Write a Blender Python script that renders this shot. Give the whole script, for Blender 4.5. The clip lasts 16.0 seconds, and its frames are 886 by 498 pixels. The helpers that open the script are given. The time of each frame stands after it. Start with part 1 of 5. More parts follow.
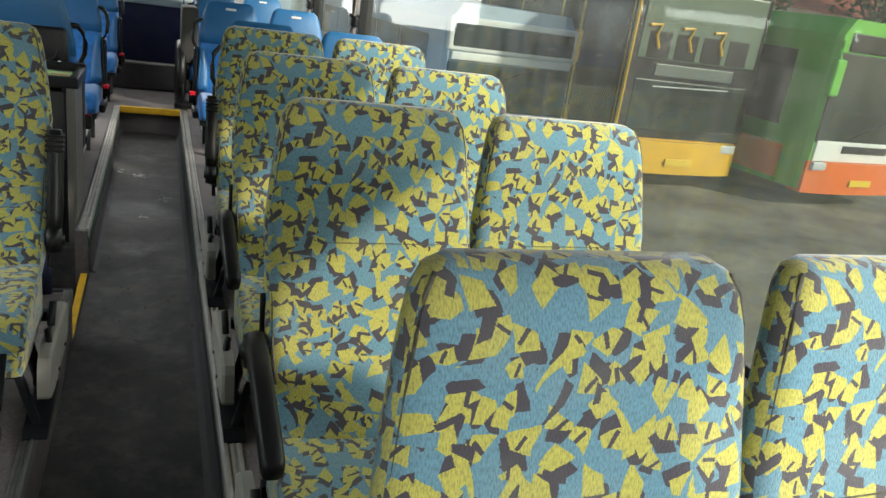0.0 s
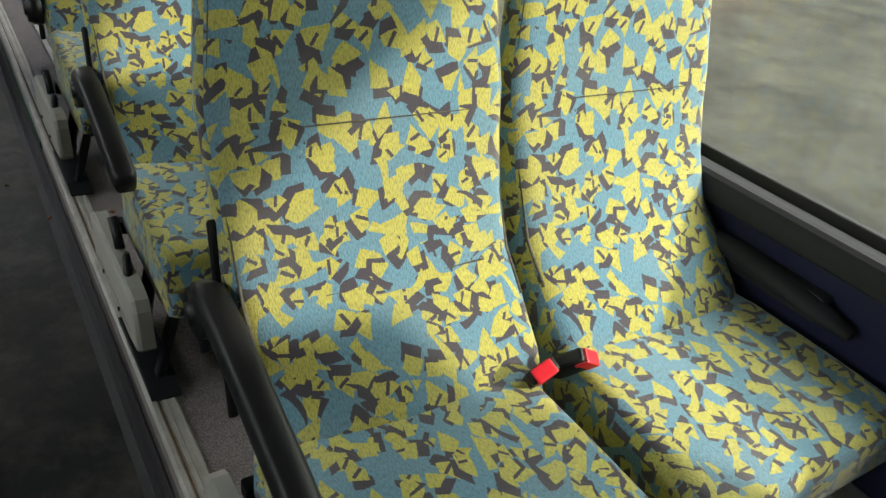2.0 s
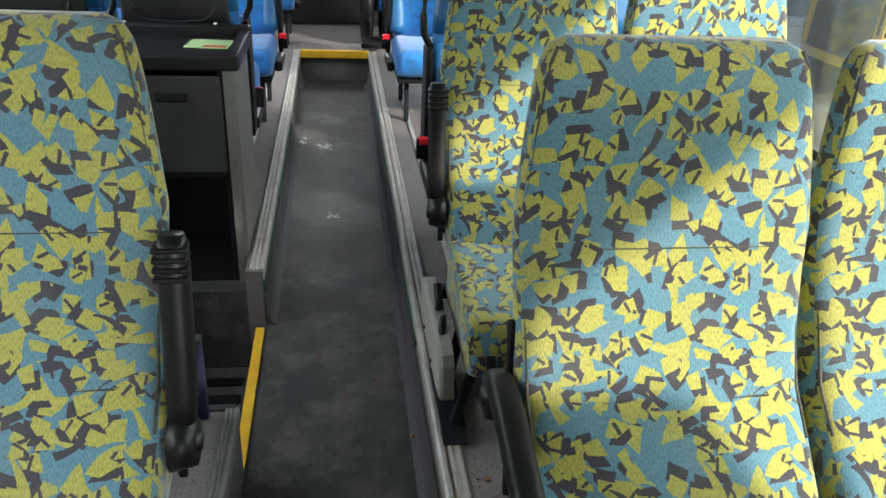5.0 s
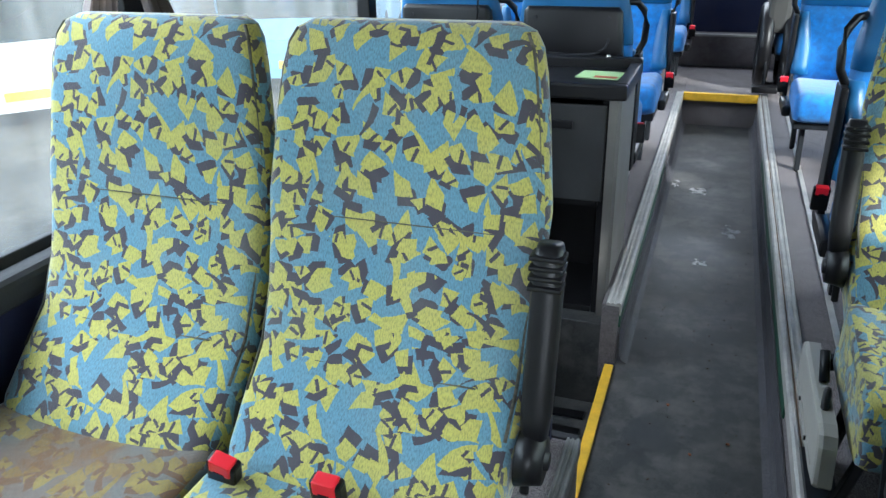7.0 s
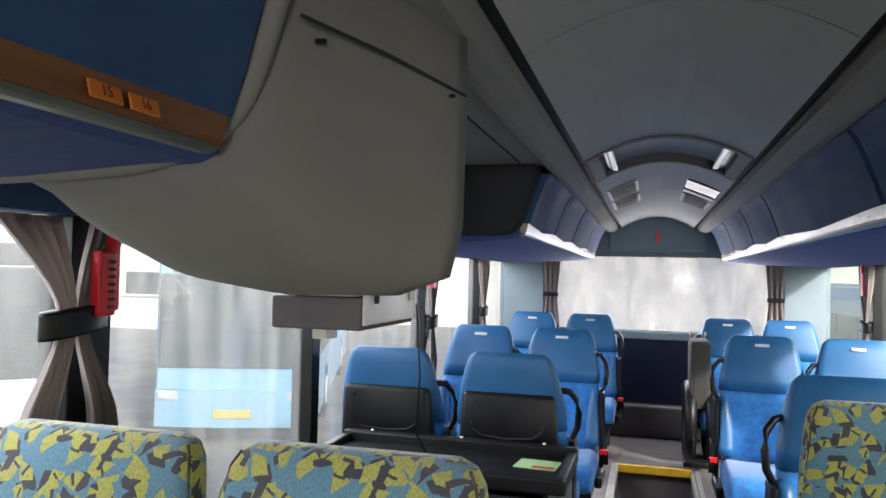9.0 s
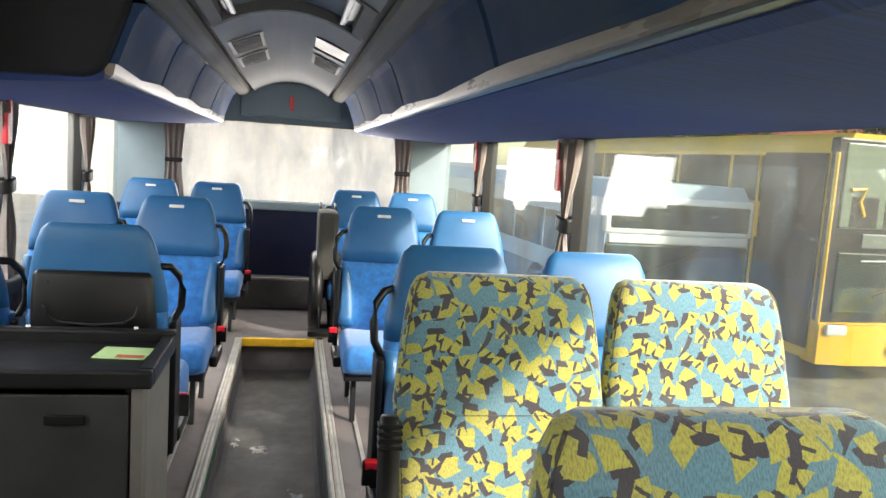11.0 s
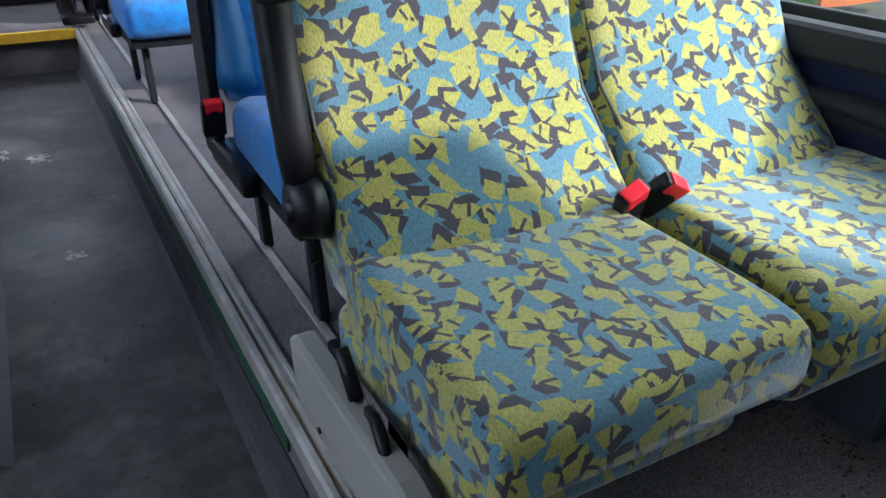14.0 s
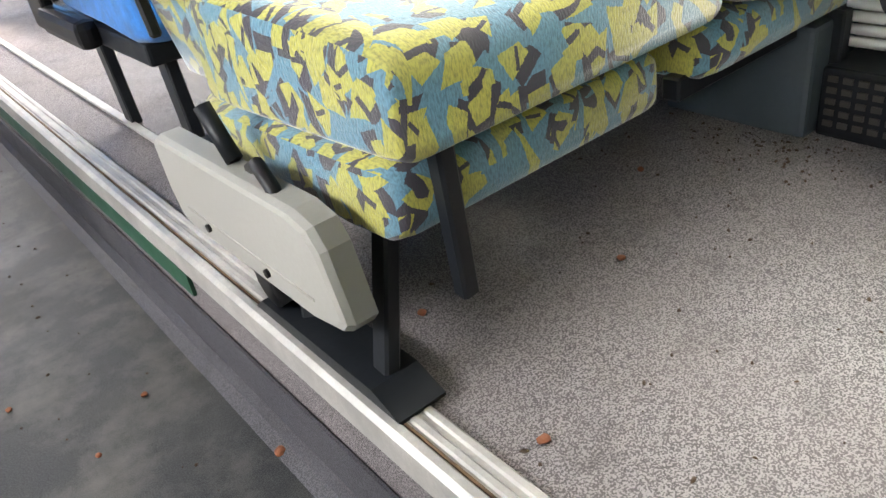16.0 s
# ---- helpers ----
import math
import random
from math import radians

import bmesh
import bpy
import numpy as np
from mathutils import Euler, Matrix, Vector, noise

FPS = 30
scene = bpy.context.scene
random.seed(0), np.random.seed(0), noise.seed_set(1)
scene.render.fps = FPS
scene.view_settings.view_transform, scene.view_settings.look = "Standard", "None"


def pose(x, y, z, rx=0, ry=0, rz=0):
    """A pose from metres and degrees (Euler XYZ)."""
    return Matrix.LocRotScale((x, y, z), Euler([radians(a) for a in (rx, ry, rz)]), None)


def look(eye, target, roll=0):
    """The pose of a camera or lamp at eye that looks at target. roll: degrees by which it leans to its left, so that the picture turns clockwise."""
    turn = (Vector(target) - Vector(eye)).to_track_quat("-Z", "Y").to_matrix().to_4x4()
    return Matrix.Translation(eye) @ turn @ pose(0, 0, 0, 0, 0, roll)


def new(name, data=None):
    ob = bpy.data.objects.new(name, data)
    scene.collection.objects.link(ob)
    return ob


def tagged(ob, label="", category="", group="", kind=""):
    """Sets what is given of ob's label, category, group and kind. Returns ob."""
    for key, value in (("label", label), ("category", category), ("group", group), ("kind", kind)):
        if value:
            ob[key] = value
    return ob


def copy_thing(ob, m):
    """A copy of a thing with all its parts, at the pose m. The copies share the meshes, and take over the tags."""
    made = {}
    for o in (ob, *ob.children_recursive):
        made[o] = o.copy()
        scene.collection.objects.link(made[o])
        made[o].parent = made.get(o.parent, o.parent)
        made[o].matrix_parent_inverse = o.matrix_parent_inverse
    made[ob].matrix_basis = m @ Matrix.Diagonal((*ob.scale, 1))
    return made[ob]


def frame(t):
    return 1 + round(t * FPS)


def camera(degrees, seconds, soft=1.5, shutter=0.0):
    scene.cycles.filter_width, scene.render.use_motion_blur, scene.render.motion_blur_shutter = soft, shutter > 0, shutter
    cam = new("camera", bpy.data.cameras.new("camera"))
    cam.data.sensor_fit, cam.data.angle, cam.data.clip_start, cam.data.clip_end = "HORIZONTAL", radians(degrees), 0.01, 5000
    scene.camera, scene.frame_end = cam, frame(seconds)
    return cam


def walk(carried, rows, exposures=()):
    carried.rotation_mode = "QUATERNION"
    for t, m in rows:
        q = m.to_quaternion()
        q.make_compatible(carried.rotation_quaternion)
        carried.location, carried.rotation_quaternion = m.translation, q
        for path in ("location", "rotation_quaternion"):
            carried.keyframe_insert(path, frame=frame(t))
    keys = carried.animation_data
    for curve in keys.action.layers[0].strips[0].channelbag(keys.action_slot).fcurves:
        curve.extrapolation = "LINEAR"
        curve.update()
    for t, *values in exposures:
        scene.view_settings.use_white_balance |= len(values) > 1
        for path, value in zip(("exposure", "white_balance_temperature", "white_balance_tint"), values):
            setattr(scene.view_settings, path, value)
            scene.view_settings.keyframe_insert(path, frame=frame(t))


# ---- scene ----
cam = camera(60.7, 16.0)
PATH = [
    (0, (0.084, -1.79, 1.381), (0.795, -0.033, 0.743), 8.3),
    (0.5, (0.145, -1.629, 1.359), (0.886, 0.106, 0.695), 5.2),
    (1, (0.165, -1.486, 1.319), (0.915, 0.182, 0.51), 5.0),
    (1.5, (0.104, -1.348, 1.257), (0.967, 0.175, 0.29), 6.6),
    (2, (0.05, -1.178, 1.25), (1.065, 0.203, 0.219), 8.5),
    (2.5, (0.054, -1.057, 1.324), (1.032, 0.367, 0.316), 7.2),
    (3, (0.119, -0.955, 1.381), (0.914, 0.624, 0.448), 5.5),
    (3.2, (0.129, -0.91, 1.399), (0.858, 0.708, 0.478), 4.9),
    (5.3, (0.039, -0.422, 1.315), (0.139, 1.35, 0.392), 2.9),
    (5.5, (0.036, -0.409, 1.292), (-0.001, 1.353, 0.346), 2.8),
    (6, (0.03, -0.393, 1.243), (-0.296, 1.306, 0.238), 1.8),
    (6.5, (0.026, -0.4, 1.233), (-0.496, 1.252, 0.236), -0.3),
    (7, (0.004, -0.414, 1.283), (-0.627, 1.301, 0.468), -1.4),
    (7.5, (-0.011, -0.42, 1.329), (-0.672, 1.376, 0.749), -0.9),
    (8, (-0.023, -0.416, 1.363), (-0.671, 1.451, 1.065), 0.3),
    (8.5, (-0.032, -0.412, 1.397), (-0.655, 1.488, 1.346), 0.5),
    (9, (-0.008, -0.413, 1.402), (-0.537, 1.515, 1.464), 1.3),
    (9.5, (0.037, -0.405, 1.389), (-0.309, 1.564, 1.462), 2.1),
    (10, (0.074, -0.373, 1.376), (-0.007, 1.625, 1.403), 2.7),
    (10.2, (0.068, -0.336, 1.375), (0.122, 1.663, 1.361), 3.0),
    (12.3, (0.107, 0.213, 1.351), (0.663, 2.047, 0.78), 3.9),
    (12.5, (0.104, 0.238, 1.326), (0.678, 2.055, 0.72), 3.5),
    (13, (0.037, 0.318, 1.224), (0.738, 2.042, 0.492), 3.2),
    (13.5, (0.016, 0.368, 1.094), (0.812, 1.989, 0.234), 2.8),
    (14, (0.023, 0.373, 0.974), (0.876, 1.928, 0.051), 0.4),
    (14.5, (0.037, 0.371, 0.85), (0.884, 1.9, -0.121), -8.9),
    (15, (0.039, 0.361, 0.751), (0.925, 1.846, -0.255), -12.5),
    (15.5, (0.03, 0.348, 0.703), (0.972, 1.775, -0.334), -10.7),
    (16, (0.028, 0.349, 0.698), (0.999, 1.746, -0.354), -9.3),
]
walk(cam, [(t, look(eye, target, roll)) for t, eye, target, roll in PATH], [
    (0, 0.15, 6900, 7), (1.0, 0.28, 6800, 7), (2.0, 0.4, 6950, 9), (3.0, 0.4, 6950, 9), (5.5, 0.9, 6500, 6), (6.0, 0.9, 6400, 7), (6.5, 1.05, 6000, 6), (7.0, 1.2, 5700, 7), (7.5, 0.95, 5900, 12), (8.0, 0.65, 6200, 14), (8.5, 0.4, 6200, 14), (9.0, 0.8, 6500, 16),
    (9.5, 1.35, 7000, 15), (10.0, 1.5, 7400, 14), (12.5, 0.3, 6900, 10), (13.0, 0.3, 6800, 11), (13.5, 0.35, 6600, 12), (14.0, 0.6, 5600, 13), (14.5, 1.1, 5050, 16), (15.0, 1.85, 6200, 19), (15.5, 2.5, 6900, 16), (16.0, 2.65, 7000, 16)])

# ---- world, sun, exposure ----
world = bpy.data.worlds.new("sky")
scene.world = world
world.use_nodes = True
wn = world.node_tree
sky = wn.nodes.new("ShaderNodeTexSky")
sky.sky_type, sky.sun_disc = "NISHITA", False
SUN_FROM = Vector((0.62, -0.62, 0.47)).normalized()
sky.sun_elevation = math.asin(SUN_FROM.z)
sky.sun_rotation = math.atan2(SUN_FROM.x, SUN_FROM.y)
wn.nodes["Background"].inputs["Strength"].default_value = 0.15
wn.links.new(sky.outputs[0], wn.nodes["Background"].inputs["Color"])
sun = new("sun", bpy.data.lights.new("sun", "SUN"))
sun.data.energy, sun.data.angle, sun.data.color = 3.7, radians(3.0), (1.0, 0.95, 0.86)
sun.matrix_world = look(SUN_FROM * 30, (0, 0, 0))


def sky_fill_lamp(name, eye, target, wide, high, watts, colour):
    """Added area lamp that stands in for sky light through a row of windows."""
    lamp = new(name, bpy.data.lights.new(name, "AREA"))
    lamp.data.shape, lamp.data.size, lamp.data.size_y, lamp.data.energy, lamp.data.color = "RECTANGLE", wide, high, watts, colour
    lamp.matrix_world = look(eye, target)
    return lamp


side = sky_fill_lamp("sky_light_right", (2.1, 0.9, 2.15), (0.0, 0.9, 0.55), 8.6, 1.1, 215, (1.0, 0.98, 0.94))
side.matrix_world = Matrix.Translation((2.1, 0.9, 2.15)) @ (Vector((-2.1, 0, -1.35)).to_track_quat("-Z", "Y").to_matrix().to_4x4()) @ pose(0, 0, 0, 0, 0, 180)
side = sky_fill_lamp("sky_light_left", (-2.0, 1.6, 1.95), (0.0, 1.6, 0.9), 7.2, 1.1, 165, (0.93, 0.97, 1.0))
side.matrix_world = Matrix.Translation((-2.0, 1.6, 1.95)) @ (Vector((2.0, 0, -0.95)).to_track_quat("-Z", "Y").to_matrix().to_4x4()) @ pose(0, 0, 0, 0, 0, 180)
# unseen fill lamps added at the windscreen and inside the rear pane
sky_fill_lamp("sky_light_front", (0.78, -3.15, 1.36), (0.82, 0.0, 1.05), 0.75, 0.72, 10, (0.97, 0.98, 1.0)).data.spread = radians(70)
sky_fill_lamp("sky_light_rear", (0.06, 5.64, 1.27), (0.06, 2.0, 0.7), 1.4, 0.5, 10, (0.97, 0.98, 1.0))


# ---- materials ----
def node(nt, kind, **values):
    n = nt.nodes.new(kind)
    for key, value in values.items():
        n.inputs[key.replace("_", " ")].default_value = value
    return n


def ramp(nt, source, stops, hard=False):
    n = nt.nodes.new("ShaderNodeValToRGB")
    n.color_ramp.interpolation = "CONSTANT" if hard else "LINEAR"
    els = n.color_ramp.elements
    while len(els) < len(stops):
        els.new(0.5)
    for e, (at, c) in zip(els, stops):
        e.position, e.color = at, (*c, 1) if len(c) == 3 else c
    nt.links.new(source, n.inputs[0])
    return n.outputs[0]


def mix(nt, fac, a, b):
    n = nt.nodes.new("ShaderNodeMix")
    n.data_type = "RGBA"
    for sock, v in ((n.inputs[0], fac), (n.inputs[6], a), (n.inputs[7], b)):
        if isinstance(v, bpy.types.NodeSocket):
            nt.links.new(v, sock)
        elif isinstance(v, tuple):
            sock.default_value = (*v, 1)
        else:
            sock.default_value = v
    return n.outputs[2]


def coords(nt, scale=(1, 1, 1), rot=(0, 0, 0)):
    tc, mp = nt.nodes.new("ShaderNodeTexCoord"), nt.nodes.new("ShaderNodeMapping")
    mp.inputs["Scale"].default_value, mp.inputs["Rotation"].default_value = scale, rot
    nt.links.new(tc.outputs["Object"], mp.inputs[0])
    return mp.outputs[0]


def noisy(nt, vec, scale, detail=4, rough=0.6):
    n = node(nt, "ShaderNodeTexNoise", Scale=scale, Detail=detail, Roughness=rough)
    nt.links.new(vec, n.inputs["Vector"])
    return n.outputs[0]


def bumped(nt, bsdf, height, strength, distance):
    b = node(nt, "ShaderNodeBump", Strength=strength, Distance=distance)
    nt.links.new(height, b.inputs["Height"])
    nt.links.new(b.outputs[0], bsdf.inputs["Normal"])


def surface(name, colour, rough=0.6, metal=0.0, vary=0.25, stain=6.0, grain=120.0, bump=0.15, spec=0.5, sheen=0.0, scale=(1, 1, 1)):
    """A plain real surface: broad stains, fine grain and relief."""
    m = bpy.data.materials.new(name)
    m.use_nodes = True
    nt = m.node_tree
    b = nt.nodes["Principled BSDF"]
    vec = coords(nt, scale)
    broad, fine = noisy(nt, vec, stain), noisy(nt, vec, grain, 2)
    dark = tuple(c * (1 - vary) for c in colour)
    light = tuple(min(1, c * (1 + vary)) for c in colour)
    c1 = ramp(nt, broad, [(0.3, dark), (0.7, light)])
    c2 = mix(nt, ramp(nt, fine, [(0.35, (0, 0, 0)), (0.65, (0.35, 0.35, 0.35))]), c1, tuple(c * (1 - 0.6 * vary) for c in colour))
    nt.links.new(c2, b.inputs["Base Color"])
    b.inputs["Metallic"].default_value = metal
    nt.links.new(ramp(nt, broad, [(0.3, (rough * 0.85,) * 3), (0.7, (min(1, rough * 1.15),) * 3)]), b.inputs["Roughness"])
    b.inputs["Specular IOR Level"].default_value = spec
    b.inputs["Sheen Weight"].default_value = sheen
    if bump:
        bumped(nt, b, fine, bump, 0.002)
    return m


def shard_fabric(name="moquette", soil=0.0):
    """Moquette with angular yellow shards, each backed by a dark shard, on blue; cut alike for every seat."""
    m = bpy.data.materials.new(name)
    m.use_nodes = True
    nt = m.node_tree
    b = nt.nodes["Principled BSDF"]
    tc = nt.nodes.new("ShaderNodeTexCoord")
    uv = tc.outputs["UV"]

    def calc(op, a, c=0.0, d=0.0):
        n = nt.nodes.new("ShaderNodeMath")
        n.operation = op
        for sock, v in zip(n.inputs, (a, c, d)):
            if isinstance(v, bpy.types.NodeSocket):
                nt.links.new(v, sock)
            else:
                sock.default_value = v
        return n.outputs[0]

    def vec(op, a, c):
        n = nt.nodes.new("ShaderNodeVectorMath")
        n.operation = op
        for sock, v in zip(n.inputs, (a, c)):
            if isinstance(v, bpy.types.NodeSocket):
                nt.links.new(v, sock)
            else:
                sock.default_value = v
        return n.outputs[0]

    def wobble(scale, amount):
        n = node(nt, "ShaderNodeTexNoise", Scale=scale, Detail=1.0)
        nt.links.new(uv, n.inputs["Vector"])
        return vec("MULTIPLY", vec("SUBTRACT", n.outputs["Color"], (0.5, 0.5, 0.5)), (amount, amount, 0.0))

    base = vec("ADD", vec("ADD", uv, wobble(16, 0.016)), wobble(420, 0.0022))

    def shards(scale, shift, stretch=(1, 1, 1)):
        """For each random cell: place inside it after a random turn, and three random numbers."""
        p = vec("MULTIPLY", vec("ADD", base, shift), stretch)
        v = nt.nodes.new("ShaderNodeTexVoronoi")
        v.voronoi_dimensions = "2D"
        v.inputs["Scale"].default_value = scale
        nt.links.new(p, v.inputs["Vector"])
        rnd = nt.nodes.new("ShaderNodeSeparateColor")
        nt.links.new(v.outputs["Color"], rnd.inputs[0])
        local = vec("MULTIPLY", vec("SUBTRACT", p, v.outputs["Position"]), (scale, scale, 0.0))
        turn = nt.nodes.new("ShaderNodeVectorRotate")
        turn.rotation_type = "Z_AXIS"
        nt.links.new(local, turn.inputs["Vector"])
        nt.links.new(calc("MULTIPLY", rnd.outputs[0], 6.283), turn.inputs["Angle"])
        xy = nt.nodes.new("ShaderNodeSeparateXYZ")
        nt.links.new(turn.outputs[0], xy.inputs[0])
        return xy.outputs[0], xy.outputs[1], rnd.outputs[0], rnd.outputs[1], rnd.outputs[2]

    def side(x, y, a, c, limit):
        return calc("SUBTRACT", calc("MULTIPLY_ADD", x, a, calc("MULTIPLY", y, c)), limit)

    def wedge(x, y, g, h, dx, dy, grow):
        """One where the point lies in a lopsided four-sided shard."""
        x, y = calc("SUBTRACT", x, dx), calc("SUBTRACT", y, dy)
        f = calc("MAXIMUM", side(x, y, 1.0, 0.12, calc("MULTIPLY_ADD", g, 0.22, 0.14 + grow)), side(x, y, -0.92, 0.38, calc("MULTIPLY_ADD", h, 0.24, 0.13 + grow)))
        f = calc("MAXIMUM", f, calc("MAXIMUM", side(x, y, -0.28, 0.96, 0.31 + grow), side(x, y, 0.15, -1.0, calc("MULTIPLY_ADD", g, -0.2, 0.38 + grow))))
        return calc("LESS_THAN", f, 0.0)

    def both(a, c):
        return calc("MULTIPLY", a, c)

    blue, yellow, dark = (0.115, 0.245, 0.325), (0.42, 0.395, 0.09), (0.060, 0.052, 0.066)
    c = blue
    for scale, shift, keep, dx, dy in ((21.0, (3.1, 1.7, 0), 1.0, 0.25, 0.16), (23.0, (7.63, 4.21, 0), 0.5, -0.26, 0.13), (27.0, (11.3, 8.9, 0), 0.30, 0.20, -0.24)):
        x, y, r, g, h = shards(scale, shift)
        on = calc("LESS_THAN", calc("FRACT", calc("MULTIPLY", r, 7.31)), keep)
        c = mix(nt, both(on, wedge(x, y, g, h, dx, dy, 0.03)), c, dark)
        y_mask = both(on, wedge(x, y, g, h, 0.0, 0.0, 0.0))
        slash = both(calc("LESS_THAN", calc("ABSOLUTE", side(x, y, 0.55, 0.83, 0.05)), 0.055), calc("LESS_THAN", calc("ABSOLUTE", side(x, y, 0.83, -0.55, 0.0)), 0.20))
        slash = both(slash, calc("LESS_THAN", h, 0.42))
        c = mix(nt, y_mask, c, yellow)
        c = mix(nt, both(y_mask, slash), c, dark)
    for scale, shift, keep, width, tint in ((13.0, (2.2, 9.4, 0), 0.42, 0.06, blue), (14.0, (5.9, 3.3, 0), 0.40, 0.07, yellow), (17.0, (8.8, 6.6, 0), 0.18, 0.07, dark)):
        x, y, r, g, h = shards(scale, shift)
        line = calc("ADD", y, calc("MULTIPLY", calc("MULTIPLY", x, x), calc("MULTIPLY_ADD", g, 1.6, -0.8)))
        taper = calc("MULTIPLY_ADD", x, 0.11, width)
        stroke = both(calc("LESS_THAN", calc("ABSOLUTE", line), taper), calc("LESS_THAN", h, keep))
        c = mix(nt, both(stroke, calc("LESS_THAN", calc("ABSOLUTE", x), 0.42)), c, tint)
    wear = noisy(nt, uv, 7, 3)
    c = mix(nt, ramp(nt, wear, [(0.45, (0, 0, 0)), (0.8, (0.25, 0.25, 0.25))]), c, (0.26, 0.27, 0.24))
    if soil:
        c = mix(nt, ramp(nt, noisy(nt, uv, 5, 4), [(0.3, (soil * 0.55,) * 3), (0.6, (soil,) * 3)]), c, (0.13, 0.066, 0.024))
    pile = noisy(nt, vec("MULTIPLY", uv, (1, 0.3, 1)), 520, 2)
    c = mix(nt, ramp(nt, pile, [(0.33, (0.48, 0.48, 0.48)), (0.58, (0, 0, 0))]), c, (0.05, 0.065, 0.065))
    nt.links.new(c, b.inputs["Base Color"])
    b.inputs["Roughness"].default_value = 0.95
    b.inputs["Sheen Weight"].default_value = 0.5
    b.inputs["Sheen Roughness"].default_value = 0.4
    b.inputs["Specular IOR Level"].default_value = 0.15
    bumped(nt, b, pile, 0.5, 0.002)
    return m


def vinyl_floor(name, colour, speck, scuff, rough, dirt=0.0):
    """Speckled non-slip vinyl with worn, dusty patches."""
    m = bpy.data.materials.new(name)
    m.use_nodes = True
    nt = m.node_tree
    b = nt.nodes["Principled BSDF"]
    vec = coords(nt)
    fleck = noisy(nt, vec, 540, 2, 0.5)
    broad = noisy(nt, vec, 2.2, 6, 0.65)
    mid = noisy(nt, vec, 11, 6, 0.7)
    c = mix(nt, ramp(nt, fleck, [(0.47, (0, 0, 0)), (0.54, (1, 1, 1))]), colour, speck)
    c = mix(nt, ramp(nt, broad, [(0.42, (0, 0, 0)), (0.7, (0.5, 0.5, 0.5))]), c, scuff)
    c = mix(nt, ramp(nt, mid, [(0.52, (0, 0, 0)), (0.72, (0.4, 0.4, 0.4))]), c, tuple(v * 0.35 for v in colour))
    dried = noisy(nt, vec, 6.5, 8, 0.72)
    c = mix(nt, ramp(nt, dried, [(0.46, (0, 0, 0)), (0.56, (dirt * 0.5,) * 3), (0.68, (dirt,) * 3)]), c, scuff)
    nt.links.new(c, b.inputs["Base Color"])
    nt.links.new(ramp(nt, broad, [(0.3, (rough - 0.12,) * 3), (0.7, (rough + 0.15,) * 3)]), b.inputs["Roughness"])
    b.inputs["Specular IOR Level"].default_value = 0.3
    bumped(nt, b, fleck, 0.2, 0.002)
    return m


def glass_mat(name, tint, dirt, film=(0.75, 0.76, 0.74), gloss_share=1.0):
    """Thin coach glass with a film of dust and dried rain."""
    m = bpy.data.materials.new(name)
    m.use_nodes = True
    nt = m.node_tree
    nt.nodes.remove(nt.nodes["Principled BSDF"])
    clear = nt.nodes.new("ShaderNodeBsdfTransparent")
    clear.inputs[0].default_value = (*tint, 1)
    gloss = nt.nodes.new("ShaderNodeBsdfGlossy")
    gloss.inputs["Roughness"].default_value = 0.03
    weight = nt.nodes.new("ShaderNodeLayerWeight")
    weight.inputs[0].default_value = 0.5
    sheen = ramp(nt, weight.outputs["Facing"], [(0.3, (0.04 * gloss_share,) * 3), (0.75, (0.10 * gloss_share,) * 3), (1.0, (0.4 * gloss_share,) * 3)])
    dust = nt.nodes.new("ShaderNodeBsdfTranslucent")
    dust.inputs[0].default_value = (*film, 1)
    dust2 = nt.nodes.new("ShaderNodeBsdfDiffuse")
    dust2.inputs[0].default_value = (*film, 1)
    both = nt.nodes.new("ShaderNodeMixShader")
    both.inputs[0].default_value = 0.4
    nt.links.new(dust.outputs[0], both.inputs[1])
    nt.links.new(dust2.outputs[0], both.inputs[2])
    streak = noisy(nt, coords(nt, (1, 2.2, 0.35)), 5, 5, 0.65)
    amount = ramp(nt, streak, [(0.3, (dirt * 0.45,) * 3), (0.72, (min(1, dirt * 1.6),) * 3)])
    first, second = nt.nodes.new("ShaderNodeMixShader"), nt.nodes.new("ShaderNodeMixShader")
    nt.links.new(sheen, first.inputs[0])
    nt.links.new(clear.outputs[0], first.inputs[1])
    nt.links.new(gloss.outputs[0], first.inputs[2])
    nt.links.new(amount, second.inputs[0])
    nt.links.new(first.outputs[0], second.inputs[1])
    nt.links.new(both.outputs[0], second.inputs[2])
    nt.links.new(second.outputs[0], nt.nodes["Material Output"].inputs[0])
    return m


FABRIC = shard_fabric()
SOILED = shard_fabric("soiled_moquette", 0.95)
PIPING = surface("worn_piping", (0.075, 0.073, 0.055), 0.95, vary=0.75, stain=90, grain=420, bump=0.5)
VINYL_BLUE = surface("blue_leatherette", (0.016, 0.112, 0.27), 0.45, vary=0.12, stain=9, grain=260, bump=0.08)
CLOTH_BLUE = surface("blue_plush", (0.012, 0.15, 0.44), 0.9, vary=0.4, stain=32, grain=240, bump=0.3, sheen=0.25)
BLACK = surface("black_plastic", (0.007, 0.007, 0.008), 0.38, vary=0.3, grain=200, bump=0.1, spec=0.3)
FRAME = surface("black_painted_steel", (0.009, 0.011, 0.014), 0.45, vary=0.4, stain=14, bump=0.1, spec=0.3)
GREY = surface("grey_plastic_cover", (0.28, 0.275, 0.25), 0.5, vary=0.08, stain=5, grain=160, bump=0.05)
RED = surface("red_plastic", (0.62, 0.012, 0.025), 0.4, vary=0.1)
